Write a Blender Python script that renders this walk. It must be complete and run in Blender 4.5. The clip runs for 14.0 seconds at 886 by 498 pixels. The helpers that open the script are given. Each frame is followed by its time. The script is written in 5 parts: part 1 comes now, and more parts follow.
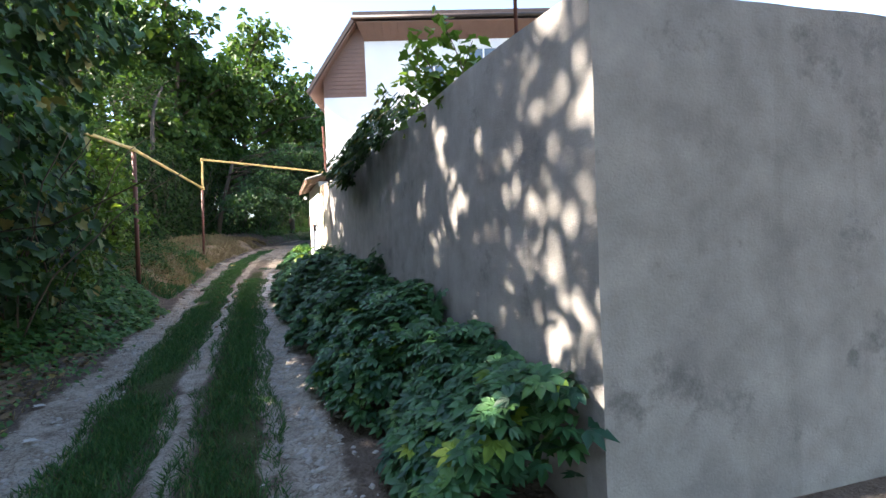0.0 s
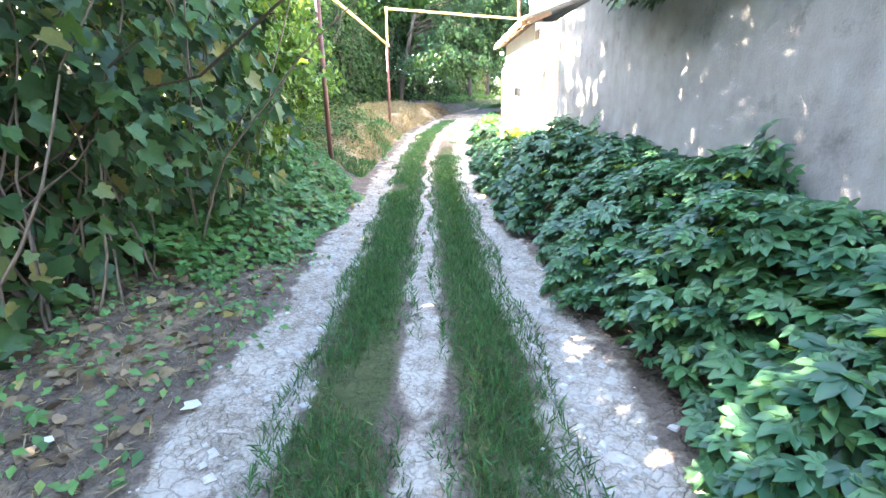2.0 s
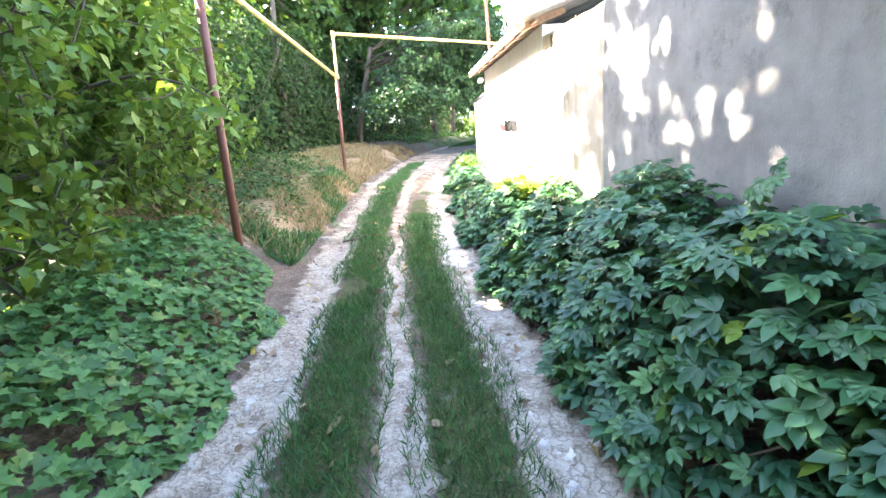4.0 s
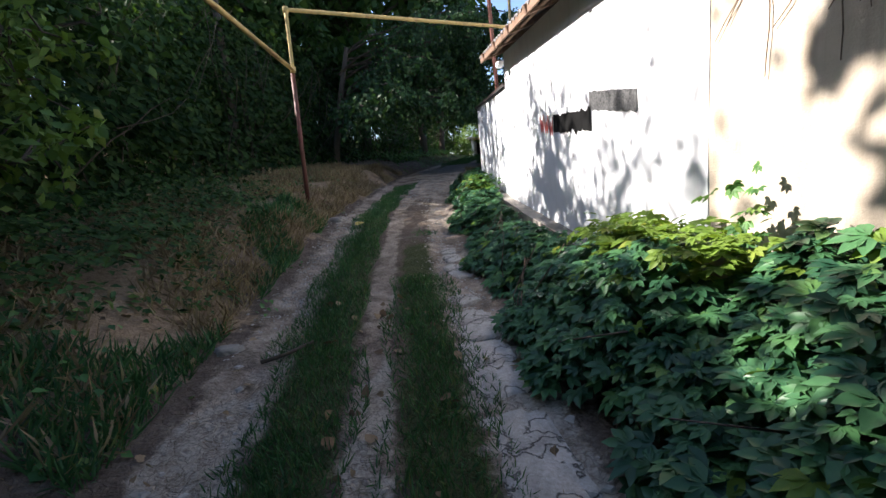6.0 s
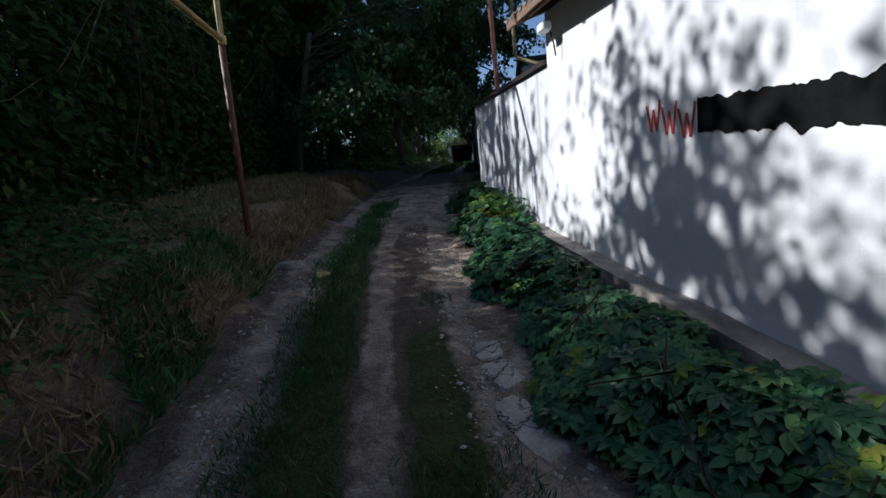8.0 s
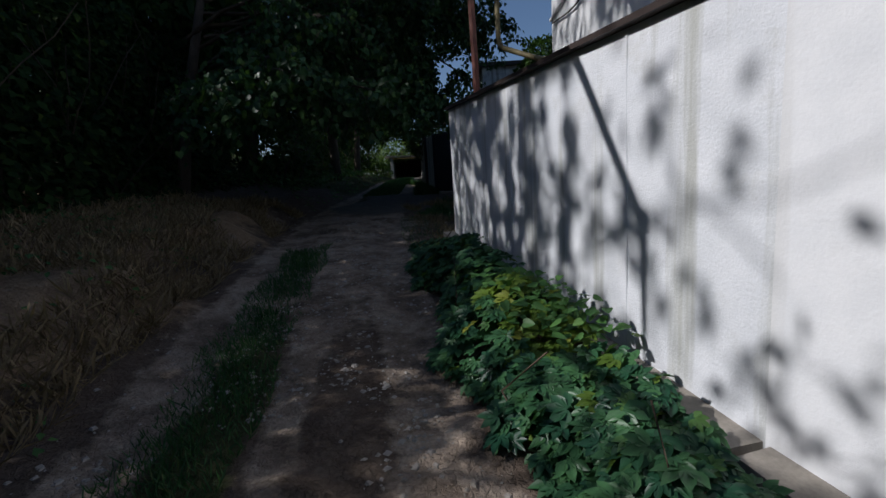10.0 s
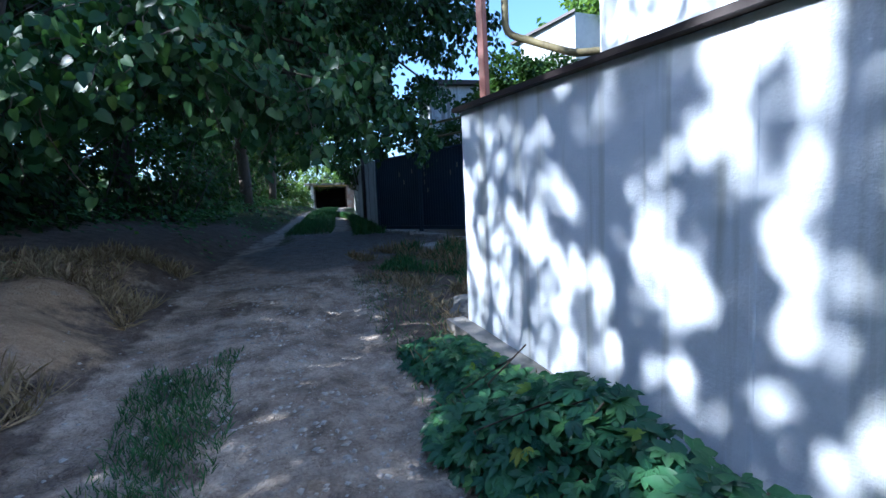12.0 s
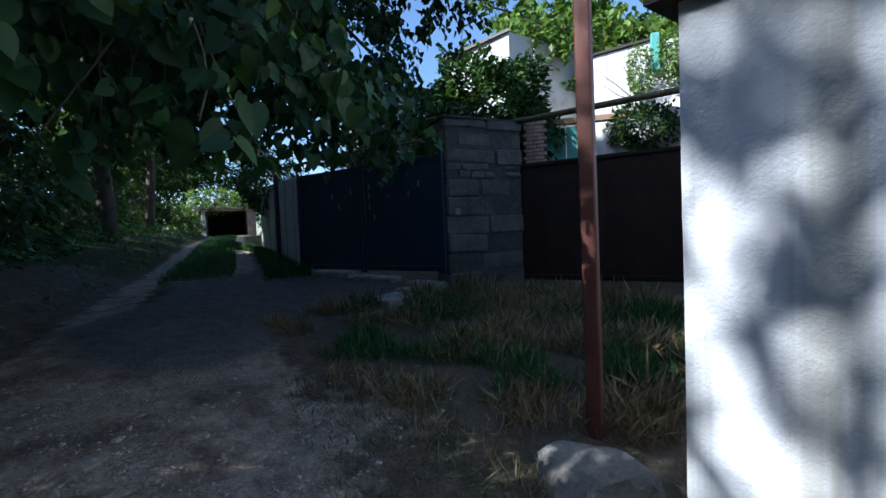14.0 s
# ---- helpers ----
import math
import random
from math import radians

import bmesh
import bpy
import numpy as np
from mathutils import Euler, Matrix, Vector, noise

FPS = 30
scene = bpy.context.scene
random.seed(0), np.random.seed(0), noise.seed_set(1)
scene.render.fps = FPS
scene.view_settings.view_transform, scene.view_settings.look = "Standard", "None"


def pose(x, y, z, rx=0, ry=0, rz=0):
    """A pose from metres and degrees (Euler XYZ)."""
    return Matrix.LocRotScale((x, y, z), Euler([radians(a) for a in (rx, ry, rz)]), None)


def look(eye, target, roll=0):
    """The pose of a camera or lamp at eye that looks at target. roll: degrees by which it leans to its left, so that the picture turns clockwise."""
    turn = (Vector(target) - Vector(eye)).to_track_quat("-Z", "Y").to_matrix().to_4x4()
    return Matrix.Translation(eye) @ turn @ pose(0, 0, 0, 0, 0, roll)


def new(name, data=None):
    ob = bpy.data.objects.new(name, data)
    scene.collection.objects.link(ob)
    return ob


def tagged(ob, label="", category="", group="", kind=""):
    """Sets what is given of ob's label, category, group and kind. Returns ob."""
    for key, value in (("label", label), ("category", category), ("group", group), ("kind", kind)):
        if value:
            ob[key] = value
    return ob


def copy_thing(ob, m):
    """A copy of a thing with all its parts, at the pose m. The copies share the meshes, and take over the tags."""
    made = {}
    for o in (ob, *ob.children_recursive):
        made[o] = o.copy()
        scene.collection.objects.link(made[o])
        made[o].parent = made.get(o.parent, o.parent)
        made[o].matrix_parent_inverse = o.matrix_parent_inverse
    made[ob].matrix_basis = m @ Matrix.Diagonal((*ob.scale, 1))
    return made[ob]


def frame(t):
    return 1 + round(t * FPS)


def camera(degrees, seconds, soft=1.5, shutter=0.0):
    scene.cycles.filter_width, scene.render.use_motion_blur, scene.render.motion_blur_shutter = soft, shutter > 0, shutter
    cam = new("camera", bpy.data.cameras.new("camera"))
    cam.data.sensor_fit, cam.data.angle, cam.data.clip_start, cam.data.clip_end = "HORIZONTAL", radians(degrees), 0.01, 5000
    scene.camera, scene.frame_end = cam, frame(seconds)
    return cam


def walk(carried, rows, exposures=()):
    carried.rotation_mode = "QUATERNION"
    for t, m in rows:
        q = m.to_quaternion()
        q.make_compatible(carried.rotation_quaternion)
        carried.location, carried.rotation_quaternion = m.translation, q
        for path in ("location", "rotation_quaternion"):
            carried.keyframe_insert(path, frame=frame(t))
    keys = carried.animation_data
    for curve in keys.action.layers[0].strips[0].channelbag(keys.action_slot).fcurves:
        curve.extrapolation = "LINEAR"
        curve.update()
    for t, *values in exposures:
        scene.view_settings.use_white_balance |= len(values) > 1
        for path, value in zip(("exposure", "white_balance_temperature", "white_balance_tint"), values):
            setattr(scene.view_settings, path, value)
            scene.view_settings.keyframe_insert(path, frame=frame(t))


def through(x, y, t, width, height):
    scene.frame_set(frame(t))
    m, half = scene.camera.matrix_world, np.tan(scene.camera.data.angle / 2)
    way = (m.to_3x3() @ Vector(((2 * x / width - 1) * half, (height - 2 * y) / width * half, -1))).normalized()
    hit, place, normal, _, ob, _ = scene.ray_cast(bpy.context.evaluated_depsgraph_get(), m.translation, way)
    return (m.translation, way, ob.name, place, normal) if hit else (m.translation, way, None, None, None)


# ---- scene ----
cam = camera(91.0, 14.0)
PATH = [
    (0, (0.006, -0.005, 1.263), (0.675, 1.879, 1.238), -2.4),
    (0.5, (-0.209, 0.63, 1.315), (0.167, 2.584, 1.108), -2.0),
    (1, (-0.411, 1.142, 1.439), (-0.442, 3.103, 1.048), 0.6),
    (1.5, (-0.577, 1.94, 1.378), (-0.654, 3.888, 0.933), -2.4),
    (2, (-0.688, 2.678, 1.335), (-0.755, 4.593, 0.762), -1.5),
    (2.5, (-0.773, 3.422, 1.387), (-0.8, 5.321, 0.759), -1.5),
    (3, (-0.826, 4.195, 1.422), (-0.789, 6.097, 0.804), -1.8),
    (3.5, (-0.911, 4.935, 1.499), (-0.865, 6.866, 0.981), -2.2),
    (4, (-0.853, 5.709, 1.487), (-0.779, 7.662, 1.064), -4.1),
    (6.5, (-0.974, 9.78, 1.501), (-0.824, 11.745, 1.161), -5.7),
    (7, (-0.995, 10.392, 1.608), (-0.806, 12.351, 1.254), -5.5),
    (7.5, (-1.026, 11.088, 1.636), (-0.813, 13.049, 1.304), -4.7),
    (8, (-1.123, 11.698, 1.721), (-0.863, 13.654, 1.394), -5.5),
    (10.5, (-0.803, 15.996, 2.154), (-0.215, 17.889, 1.889), -3.3),
    (11, (-0.831, 16.7, 2.23), (-0.189, 18.58, 1.998), -4.1),
    (11.5, (-0.783, 17.39, 2.316), (0.062, 19.19, 2.104), -3.0),
    (12, (-0.727, 18.183, 2.342), (0.18, 19.957, 2.162), -2.4),
    (12.5, (-0.631, 18.887, 2.394), (0.388, 20.602, 2.239), -1.7),
    (13, (-0.505, 19.646, 2.404), (0.596, 21.311, 2.275), -1.3),
    (13.5, (-0.416, 20.304, 2.482), (0.735, 21.937, 2.38), -1.3),
    (14, (-0.199, 20.942, 2.518), (1.069, 22.487, 2.44), -2.3),
]
EXPO = [(0, 3.15, 6550, 13), (0.5, 4.4, 6700, 13), (1, 5.05, 6750, 14), (2, 5.6, 6700, 13), (3, 5.55, 6700, 14), (4.2, 5.05, 6700, 14), (6.3, 1.35, 5950, 13), (6.5, 1.1, 5950, 13), (7, 0.45, 5900, 13), (7.5, 0.2, 5850, 13), (8.2, 0.3, 5300, 10),
        (10.3, -0.4, 5600, 12), (10.5, -0.4, 5550, 12), (11, -0.05, 5200, 9), (11.5, 0.65, 4750, 5), (12, 2.2, 4800, 8), (12.5, 2.15, 5150, 10), (13, 1.4, 5100, 9), (13.5, 1.95, 5600, 11), (14, 1.4, 5200, 8)]
walk(cam, [(t, look(eye, target, roll)) for t, eye, target, roll in PATH], EXPO)

# ---- light ----
SUN_FROM = Vector((-0.80, 0.13, 0.62)).normalized()
world = bpy.data.worlds.new("sky_world")
scene.world = world
world.use_nodes = True
wn, wl = world.node_tree.nodes, world.node_tree.links
wn.clear()
w_sky, w_bg, w_out = wn.new("ShaderNodeTexSky"), wn.new("ShaderNodeBackground"), wn.new("ShaderNodeOutputWorld")
w_sky.sky_type, w_sky.sun_disc = "NISHITA", False
w_sky.sun_elevation = math.asin(SUN_FROM.z)
w_sky.sun_rotation = math.atan2(SUN_FROM.x, SUN_FROM.y)
w_bg.inputs["Strength"].default_value = 0.085
wl.new(w_sky.outputs[0], w_bg.inputs[0])
wl.new(w_bg.outputs[0], w_out.inputs[0])
sun_data = bpy.data.lights.new("sun", "SUN")
sun_data.energy, sun_data.angle, sun_data.color = 5.0, radians(0.6), (1.0, 0.90, 0.77)
sun = new("sun", sun_data)
sun.matrix_world = look((-30, 12, 25), Vector((-30, 12, 25)) - SUN_FROM)

# ---- plan ----
ROAD_Y = [-400, -8, 0, 3, 6, 9, 11, 14, 17, 21, 25, 30, 40, 53, 70, 400]
ROAD_Z = [-4, -.15, -.03, .04, .12, .2, .3, .5, .87, 1.2, 1.5, 1.85, 2.4, 2.8, 3.0, 6]
MID_Y = [-10, 0, 3, 4, 8, 11, 14, 17, 20, 22.5, 26, 31, 40, 53, 70]
MID_X = [-.2, -.6, -.72, -.83, -1.08, -1.25, -1.28, -1.15, -.75, -.4, .25, 1.7, 3.9, 7.3, 10]
BANK_Y = [0, 5.5, 9.5, 12, 18, 24, 30, 60]
BANK_H = [0.05, 0.05, 0.35, 0.45, 0.5, 0.45, 0.3, 0.3]


def sstep(a, b, v):
    u = np.clip((v - a) / (b - a), 0, 1)
    return u * u * (3 - 2 * u)


def mid(y):
    return np.interp(y, MID_Y, MID_X)


def ground_z(x, y):
    x, y = np.asarray(x, float), np.asarray(y, float)
    u = x - mid(y)
    near = np.interp(y, ROAD_Y, ROAD_Z)
    bank = np.interp(y, BANK_Y, BANK_H)
    wander_u = u + sstep(13, 16, y) * (0.13 * np.sin(1.9 * y) + 0.10 * np.sin(4.7 * y + 1.0))
    left = bank * sstep(-1.15, -2.1, wander_u) + 0.22 * np.clip(-2.6 - u, 0, 30)
    ruts = -0.035 * np.exp(-((np.abs(u) - 0.75) / 0.22) ** 2) * (y < 24)
    return near + left + ruts


def gz(x, y):
    return float(ground_z(x, y))


GREY_A, GREY_B = Vector((1.20, 1.46, 0)), Vector((0.86, 11.52, 0))     # old grey wall
HOUSE_A, HOUSE_B = Vector((0.80, 11.52, 0)), Vector((0.80, 16.36, 0))  # whitewashed outbuilding
FENCE_A, FENCE_B = Vector((0.82, 16.36, 0)), Vector((1.20, 21.50, 0))  # white fence


# ---- materials ----
def material(name, rough=0.8, metal=0.0, spec=0.3):
    m = bpy.data.materials.new(name)
    m.use_nodes = True
    t = m.node_tree
    p = t.nodes["Principled BSDF"]
    p.inputs["Roughness"].default_value, p.inputs["Metallic"].default_value = rough, metal
    p.inputs["Specular IOR Level"].default_value = spec
    return m, t, p


def node(t, kind, **values):
    n = t.nodes.new(kind)
    for k, v in values.items():
        n.inputs[k].default_value = v
    return n


def coords(t, scale=(1, 1, 1)):
    g, mp = t.nodes.new("ShaderNodeTexCoord"), t.nodes.new("ShaderNodeMapping")
    mp.inputs["Scale"].default_value = scale
    t.links.new(g.outputs["Object"], mp.inputs["Vector"])
    return mp.outputs[0]


def noise_tex(t, vec, scale, detail=6, rough=0.6):
    n = node(t, "ShaderNodeTexNoise", Scale=scale, Detail=detail, Roughness=rough)
    t.links.new(vec, n.inputs["Vector"])
    return n.outputs["Fac"]


def ramp(t, fac, stops):
    r = t.nodes.new("ShaderNodeValToRGB")
    e = r.color_ramp.elements
    while len(e) < len(stops):
        e.new(0.5)
    for el, (pos, col) in zip(e, stops):
        el.position, el.color = pos, (*col, 1)
    t.links.new(fac, r.inputs[0])
    return r.outputs[0]


def blend(t, fac, a, b, mode="MIX"):
    m = t.nodes.new("ShaderNodeMix")
    m.data_type, m.blend_type = "RGBA", mode
    for src, sock in ((fac, 0), (a, 6), (b, 7)):
        if isinstance(src, (int, float)):
            m.inputs[sock].default_value = src
        elif isinstance(src, tuple):
            m.inputs[sock].default_value = (*src, 1)
        else:
            t.links.new(src, m.inputs[sock])
    return m.outputs[2]


def bump(t, p, height, strength, dist=0.02):
    b = node(t, "ShaderNodeBump", Strength=strength, Distance=dist)
    t.links.new(height, b.inputs["Height"])
    t.links.new(b.outputs[0], p.inputs["Normal"])


def maths(t, op, a, b=0.0):
    m = t.nodes.new("ShaderNodeMath")
    m.operation = op
    for i, v in enumerate((a, b)):
        if isinstance(v, (int, float)):
            m.inputs[i].default_value = v
        else:
            t.links.new(v, m.inputs[i])
    return m.outputs[0]


def attribute(t, name):
    a = t.nodes.new("ShaderNodeAttribute")
    a.attribute_name = name
    return a.outputs["Fac"]


def surface(name, low, high, scale=3.0, fine=40.0, rough=0.85, metal=0.0, relief=0.3, dist=0.01, stain=None, stain_scale=1.2, stretch=(1, 1, 1), spec=0.3, stain_at=(0.5, 0.68)):
    """A worn surface: broad mottling, fine grain, optional stains, relief."""
    m, t, p = material(name, rough, metal, spec)
    v = coords(t, stretch)
    broad, grain = noise_tex(t, v, scale), noise_tex(t, v, fine, 4)
    both = maths(t, "ADD", maths(t, "MULTIPLY", broad, 0.7), maths(t, "MULTIPLY", grain, 0.3))
    col = ramp(t, both, [(0.3, low), (0.7, high)])
    if stain:
        s = ramp(t, noise_tex(t, v, stain_scale, 8, 0.7), [(stain_at[0], (0, 0, 0)), (stain_at[1], (1, 1, 1))])
        col = blend(t, s, col, stain)
    t.links.new(col, p.inputs["Base Color"])
    bump(t, p, both, relief, dist)
    return m


def leaf_material(name, dark, light, yellow=None, through=0.35, rough=0.5, spec=0.3):
    m, t, p = material(name, rough, 0, spec)
    tone = attribute(t, "tone")
    stops = [(0.0, dark), (0.8, light)] + ([(0.9, light), (1.0, yellow)] if yellow else [])
    col = ramp(t, tone, stops)
    col = blend(t, maths(t, "MULTIPLY", noise_tex(t, coords(t), 60, 3), 0.5), col, tuple(0.6 * c for c in dark))
    t.links.new(col, p.inputs["Base Color"])
    tr = t.nodes.new("ShaderNodeBsdfTranslucent")
    t.links.new(blend(t, 1.0, col, (1.0, 1.0, 0.45), "MULTIPLY"), tr.inputs["Color"])
    mix = t.nodes.new("ShaderNodeMixShader")
    mix.inputs[0].default_value = through
    t.links.new(p.outputs[0], mix.inputs[1])
    t.links.new(tr.outputs[0], mix.inputs[2])
    t.links.new(mix.outputs[0], t.nodes["Material Output"].inputs["Surface"])
    return m


def ground_material():
    m, t, p = material("lane_ground", 0.95, 0, 0.15)
    v = coords(t)
    broad, mid_n, fine = noise_tex(t, v, 0.9), noise_tex(t, v, 7, 8), noise_tex(t, v, 55, 6, 0.7)
    mixed = maths(t, "ADD", maths(t, "MULTIPLY", mid_n, 0.55), maths(t, "MULTIPLY", fine, 0.45))
    soil = ramp(t, mixed, [(0.3, (0.06, 0.044, 0.033)), (0.55, (0.15, 0.115, 0.088)), (0.75, (0.25, 0.20, 0.155))])
    chalk = ramp(t, mixed, [(0.34, (0.13, 0.105, 0.083)), (0.43, (0.25, 0.207, 0.163)), (0.53, (0.37, 0.32, 0.262)), (0.70, (0.47, 0.415, 0.345))])
    earth = ramp(t, mixed, [(0.32, (0.175, 0.135, 0.103)), (0.5, (0.39, 0.315, 0.245)), (0.7, (0.55, 0.47, 0.385))])
    dry = ramp(t, mixed, [(0.3, (0.17, 0.115, 0.07)), (0.6, (0.36, 0.26, 0.165)), (0.75, (0.48, 0.38, 0.255))])
    tar = ramp(t, mixed, [(0.3, (0.08, 0.076, 0.07)), (0.5, (0.15, 0.14, 0.128)), (0.7, (0.24, 0.225, 0.20))])
    moss = ramp(t, mixed, [(0.3, (0.028, 0.035, 0.014)), (0.7, (0.09, 0.10, 0.04))])
    wob = maths(t, "ADD", maths(t, "MULTIPLY", maths(t, "SUBTRACT", mid_n, 0.5), 1.2), maths(t, "MULTIPLY", maths(t, "SUBTRACT", noise_tex(t, v, 1.7, 5), 0.5), 1.5))

    def mask(name, soft=0.18):
        a = maths(t, "ADD", attribute(t, name), wob)
        return ramp(t, a, [(0.5 - soft, (0, 0, 0)), (0.5 + soft, (1, 1, 1))])
    col = blend(t, mask("dry"), soil, dry)
    col = blend(t, mask("verge"), col, moss)
    warp = t.nodes.new("ShaderNodeVectorMath")
    warp.operation = "ADD"
    shift = node(t, "ShaderNodeTexNoise", Scale=9.0, Detail=3.0)
    t.links.new(v, shift.inputs["Vector"])
    small = t.nodes.new("ShaderNodeVectorMath")
    small.operation = "SCALE"
    small.inputs["Scale"].default_value = 0.24
    t.links.new(shift.outputs["Color"], small.inputs[0])
    t.links.new(v, warp.inputs[0])
    t.links.new(small.outputs[0], warp.inputs[1])
    cells = node(t, "ShaderNodeTexVoronoi", Scale=13.0)
    cells.feature = "DISTANCE_TO_EDGE"
    t.links.new(warp.outputs[0], cells.inputs["Vector"])
    joints = ramp(t, cells.outputs["Distance"], [(0.0, (0.7, 0.7, 0.7)), (0.075, (0, 0, 0))])
    chalk = blend(t, maths(t, "MULTIPLY", joints, noise_tex(t, v, 3.1, 3)), chalk, (0.085, 0.066, 0.050))
    worn = ramp(t, noise_tex(t, v, 2.3, 6, 0.65), [(0.40, (0, 0, 0)), (0.62, (0.8, 0.8, 0.8))])
    earth = blend(t, worn, earth, soil)
    col = blend(t, mask("track", 0.22), col, earth)
    col = blend(t, mask("chalk", 0.12), col, chalk)
    col = blend(t, mask("tar", 0.25), col, tar)
    t.links.new(col, p.inputs["Base Color"])
    vor = node(t, "ShaderNodeTexVoronoi", Scale=28.0)
    t.links.new(v, vor.inputs["Vector"])
    bump(t, p, maths(t, "ADD", mixed, maths(t, "SUBTRACT", maths(t, "MULTIPLY", vor.outputs["Distance"], 0.5), maths(t, "MULTIPLY", joints, 0.4))), 0.9, 0.03)
    return m


M_GROUND = ground_material()


def stained_render(name, low, high, streak, drip_scale, stain, amount, drip=None, relief=0.5):
    """Cement render or limewash with vertical drips and blotches."""
    m, t, p = material(name, 0.92, 0, 0.2)
    v, tall = coords(t), coords(t, (3, 3, 0.12))
    broad, mott, grain = noise_tex(t, v, 0.8), noise_tex(t, v, 4.5, 8), noise_tex(t, v, 70, 5)
    base = ramp(t, maths(t, "ADD", maths(t, "MULTIPLY", broad, 0.45), maths(t, "MULTIPLY", mott, 0.55)), [(0.33, low), (0.66, high)])
    drips = ramp(t, noise_tex(t, tall, drip_scale, 5, 0.55), [(0.54, (0, 0, 0)), (0.67, (1, 1, 1))])
    col = blend(t, maths(t, "MULTIPLY", drips, amount if drip is None else drip), base, streak)
    spots = ramp(t, noise_tex(t, v, 2.6, 9, 0.75), [(0.56, (0, 0, 0)), (0.68, (1, 1, 1))])
    col = blend(t, maths(t, "MULTIPLY", spots, amount), col, stain)
    t.links.new(col, p.inputs["Base Color"])
    bump(t, p, maths(t, "ADD", maths(t, "MULTIPLY", mott, 0.4), maths(t, "MULTIPLY", grain, 0.6)), relief, 0.016)
    return m


M_GREY = stained_render("grey_cement_render", (0.195, 0.183, 0.172), (0.355, 0.337, 0.315), (0.16, 0.15, 0.14), 2.2, (0.125, 0.12, 0.115), 0.75, 0.22)
M_BEIGE = stained_render("beige_lime_plaster", (0.40, 0.33, 0.25), (0.58, 0.50, 0.40), (0.30, 0.24, 0.18), 2.0, (0.34, 0.28, 0.21), 0.5)
M_WHITE = stained_render("whitewash", (0.66, 0.67, 0.69), (0.80, 0.80, 0.81), (0.58, 0.57, 0.55), 2.5, (0.60, 0.60, 0.60), 0.35, None, 0.2)
M_FENCE = stained_render("rough_whitewash", (0.60, 0.62, 0.65), (0.75, 0.76, 0.79), (0.33, 0.33, 0.27), 2.2, (0.52, 0.52, 0.50), 0.5, 0.6, 0.5)
M_PLINTH = surface("plinth_cement", (0.20, 0.18, 0.15), (0.40, 0.36, 0.31), 5, 60, relief=0.5, stain=(0.13, 0.12, 0.09))


def cracked(name, low, high, crack):
    """Old concrete: mottled, pitted, with a net of fine cracks."""
    m, t, p = material(name, 0.9, 0, 0.2)
    v = coords(t)
    broad, grain = noise_tex(t, v, 5, 8, 0.7), noise_tex(t, v, 60, 6, 0.7)
    both = maths(t, "ADD", maths(t, "MULTIPLY", broad, 0.6), maths(t, "MULTIPLY", grain, 0.4))
    col = ramp(t, both, [(0.34, low), (0.64, high)])
    warp = node(t, "ShaderNodeTexNoise", Scale=6.0, Detail=5.0)
    t.links.new(v, warp.inputs["Vector"])
    cells = node(t, "ShaderNodeTexVoronoi", Scale=2.4)
    cells.feature = "DISTANCE_TO_EDGE"
    t.links.new(blend(t, 0.55, v, warp.outputs["Color"], "ADD"), cells.inputs["Vector"])
    line = ramp(t, cells.outputs["Distance"], [(0.0, (1, 1, 1)), (0.028, (0, 0, 0))])
    t.links.new(blend(t, maths(t, "MULTIPLY", line, 0.85), col, crack), p.inputs["Base Color"])
    bump(t, p, maths(t, "SUBTRACT", both, line), 0.8, 0.02)
    return m


M_SLAB = cracked("broken_concrete", (0.24, 0.215, 0.185), (0.54, 0.50, 0.45), (0.07, 0.06, 0.05))
M_STONE = surface("limestone", (0.17, 0.15, 0.13), (0.38, 0.345, 0.30), 6, 60, relief=0.6, stain=(0.16, 0.15, 0.12))
M_ROCK = surface("grey_boulder", (0.10, 0.095, 0.085), (0.29, 0.275, 0.25), 5, 40, relief=0.9, dist=0.03, stain=(0.07, 0.065, 0.05))
M_GRAVEL = surface("pale_gravel", (0.24, 0.215, 0.19), (0.52, 0.48, 0.43), 6, 60, relief=0.6, stain=(0.18, 0.16, 0.13))
M_RUST = surface("rusty_brown_paint", (0.085, 0.028, 0.020), (0.17, 0.062, 0.045), 6, 60, 0.55, 0.0, 0.2, 0.003, (0.10, 0.055, 0.035), 4)
M_YELLOW = surface("chipped_yellow_paint", (0.46, 0.32, 0.10), (0.62, 0.46, 0.19), 5, 70, 0.55, 0.0, 0.2, 0.003, (0.26, 0.15, 0.08), 6, stain_at=(0.54, 0.68))
M_DARKPIPE = surface("weathered_pipe_paint", (0.10, 0.085, 0.035), (0.21, 0.17, 0.08), 6, 60, 0.6, 0.0, 0.2, 0.003, (0.07, 0.05, 0.03), 5)
M_BARK = surface("bark", (0.035, 0.027, 0.02), (0.12, 0.095, 0.07), 8, 50, relief=0.9, dist=0.03, stretch=(1, 1, 0.25))
M_TWIG = surface("dry_vine_stem", (0.08, 0.055, 0.038), (0.19, 0.14, 0.10), 10, 60, relief=0.5)
M_WOOD = surface("weathered_timber", (0.14, 0.085, 0.055), (0.30, 0.20, 0.14), 3, 40, relief=0.4, stretch=(8, 1, 8))
M_SLATE = surface("asbestos_slate", (0.16, 0.15, 0.145), (0.30, 0.285, 0.27), 4, 60, relief=0.3, stain=(0.10, 0.09, 0.075))
M_BROWN = surface("brown_soffit_panel", (0.16, 0.095, 0.075), (0.21, 0.125, 0.10), 2, 30, 0.5, relief=0.05)
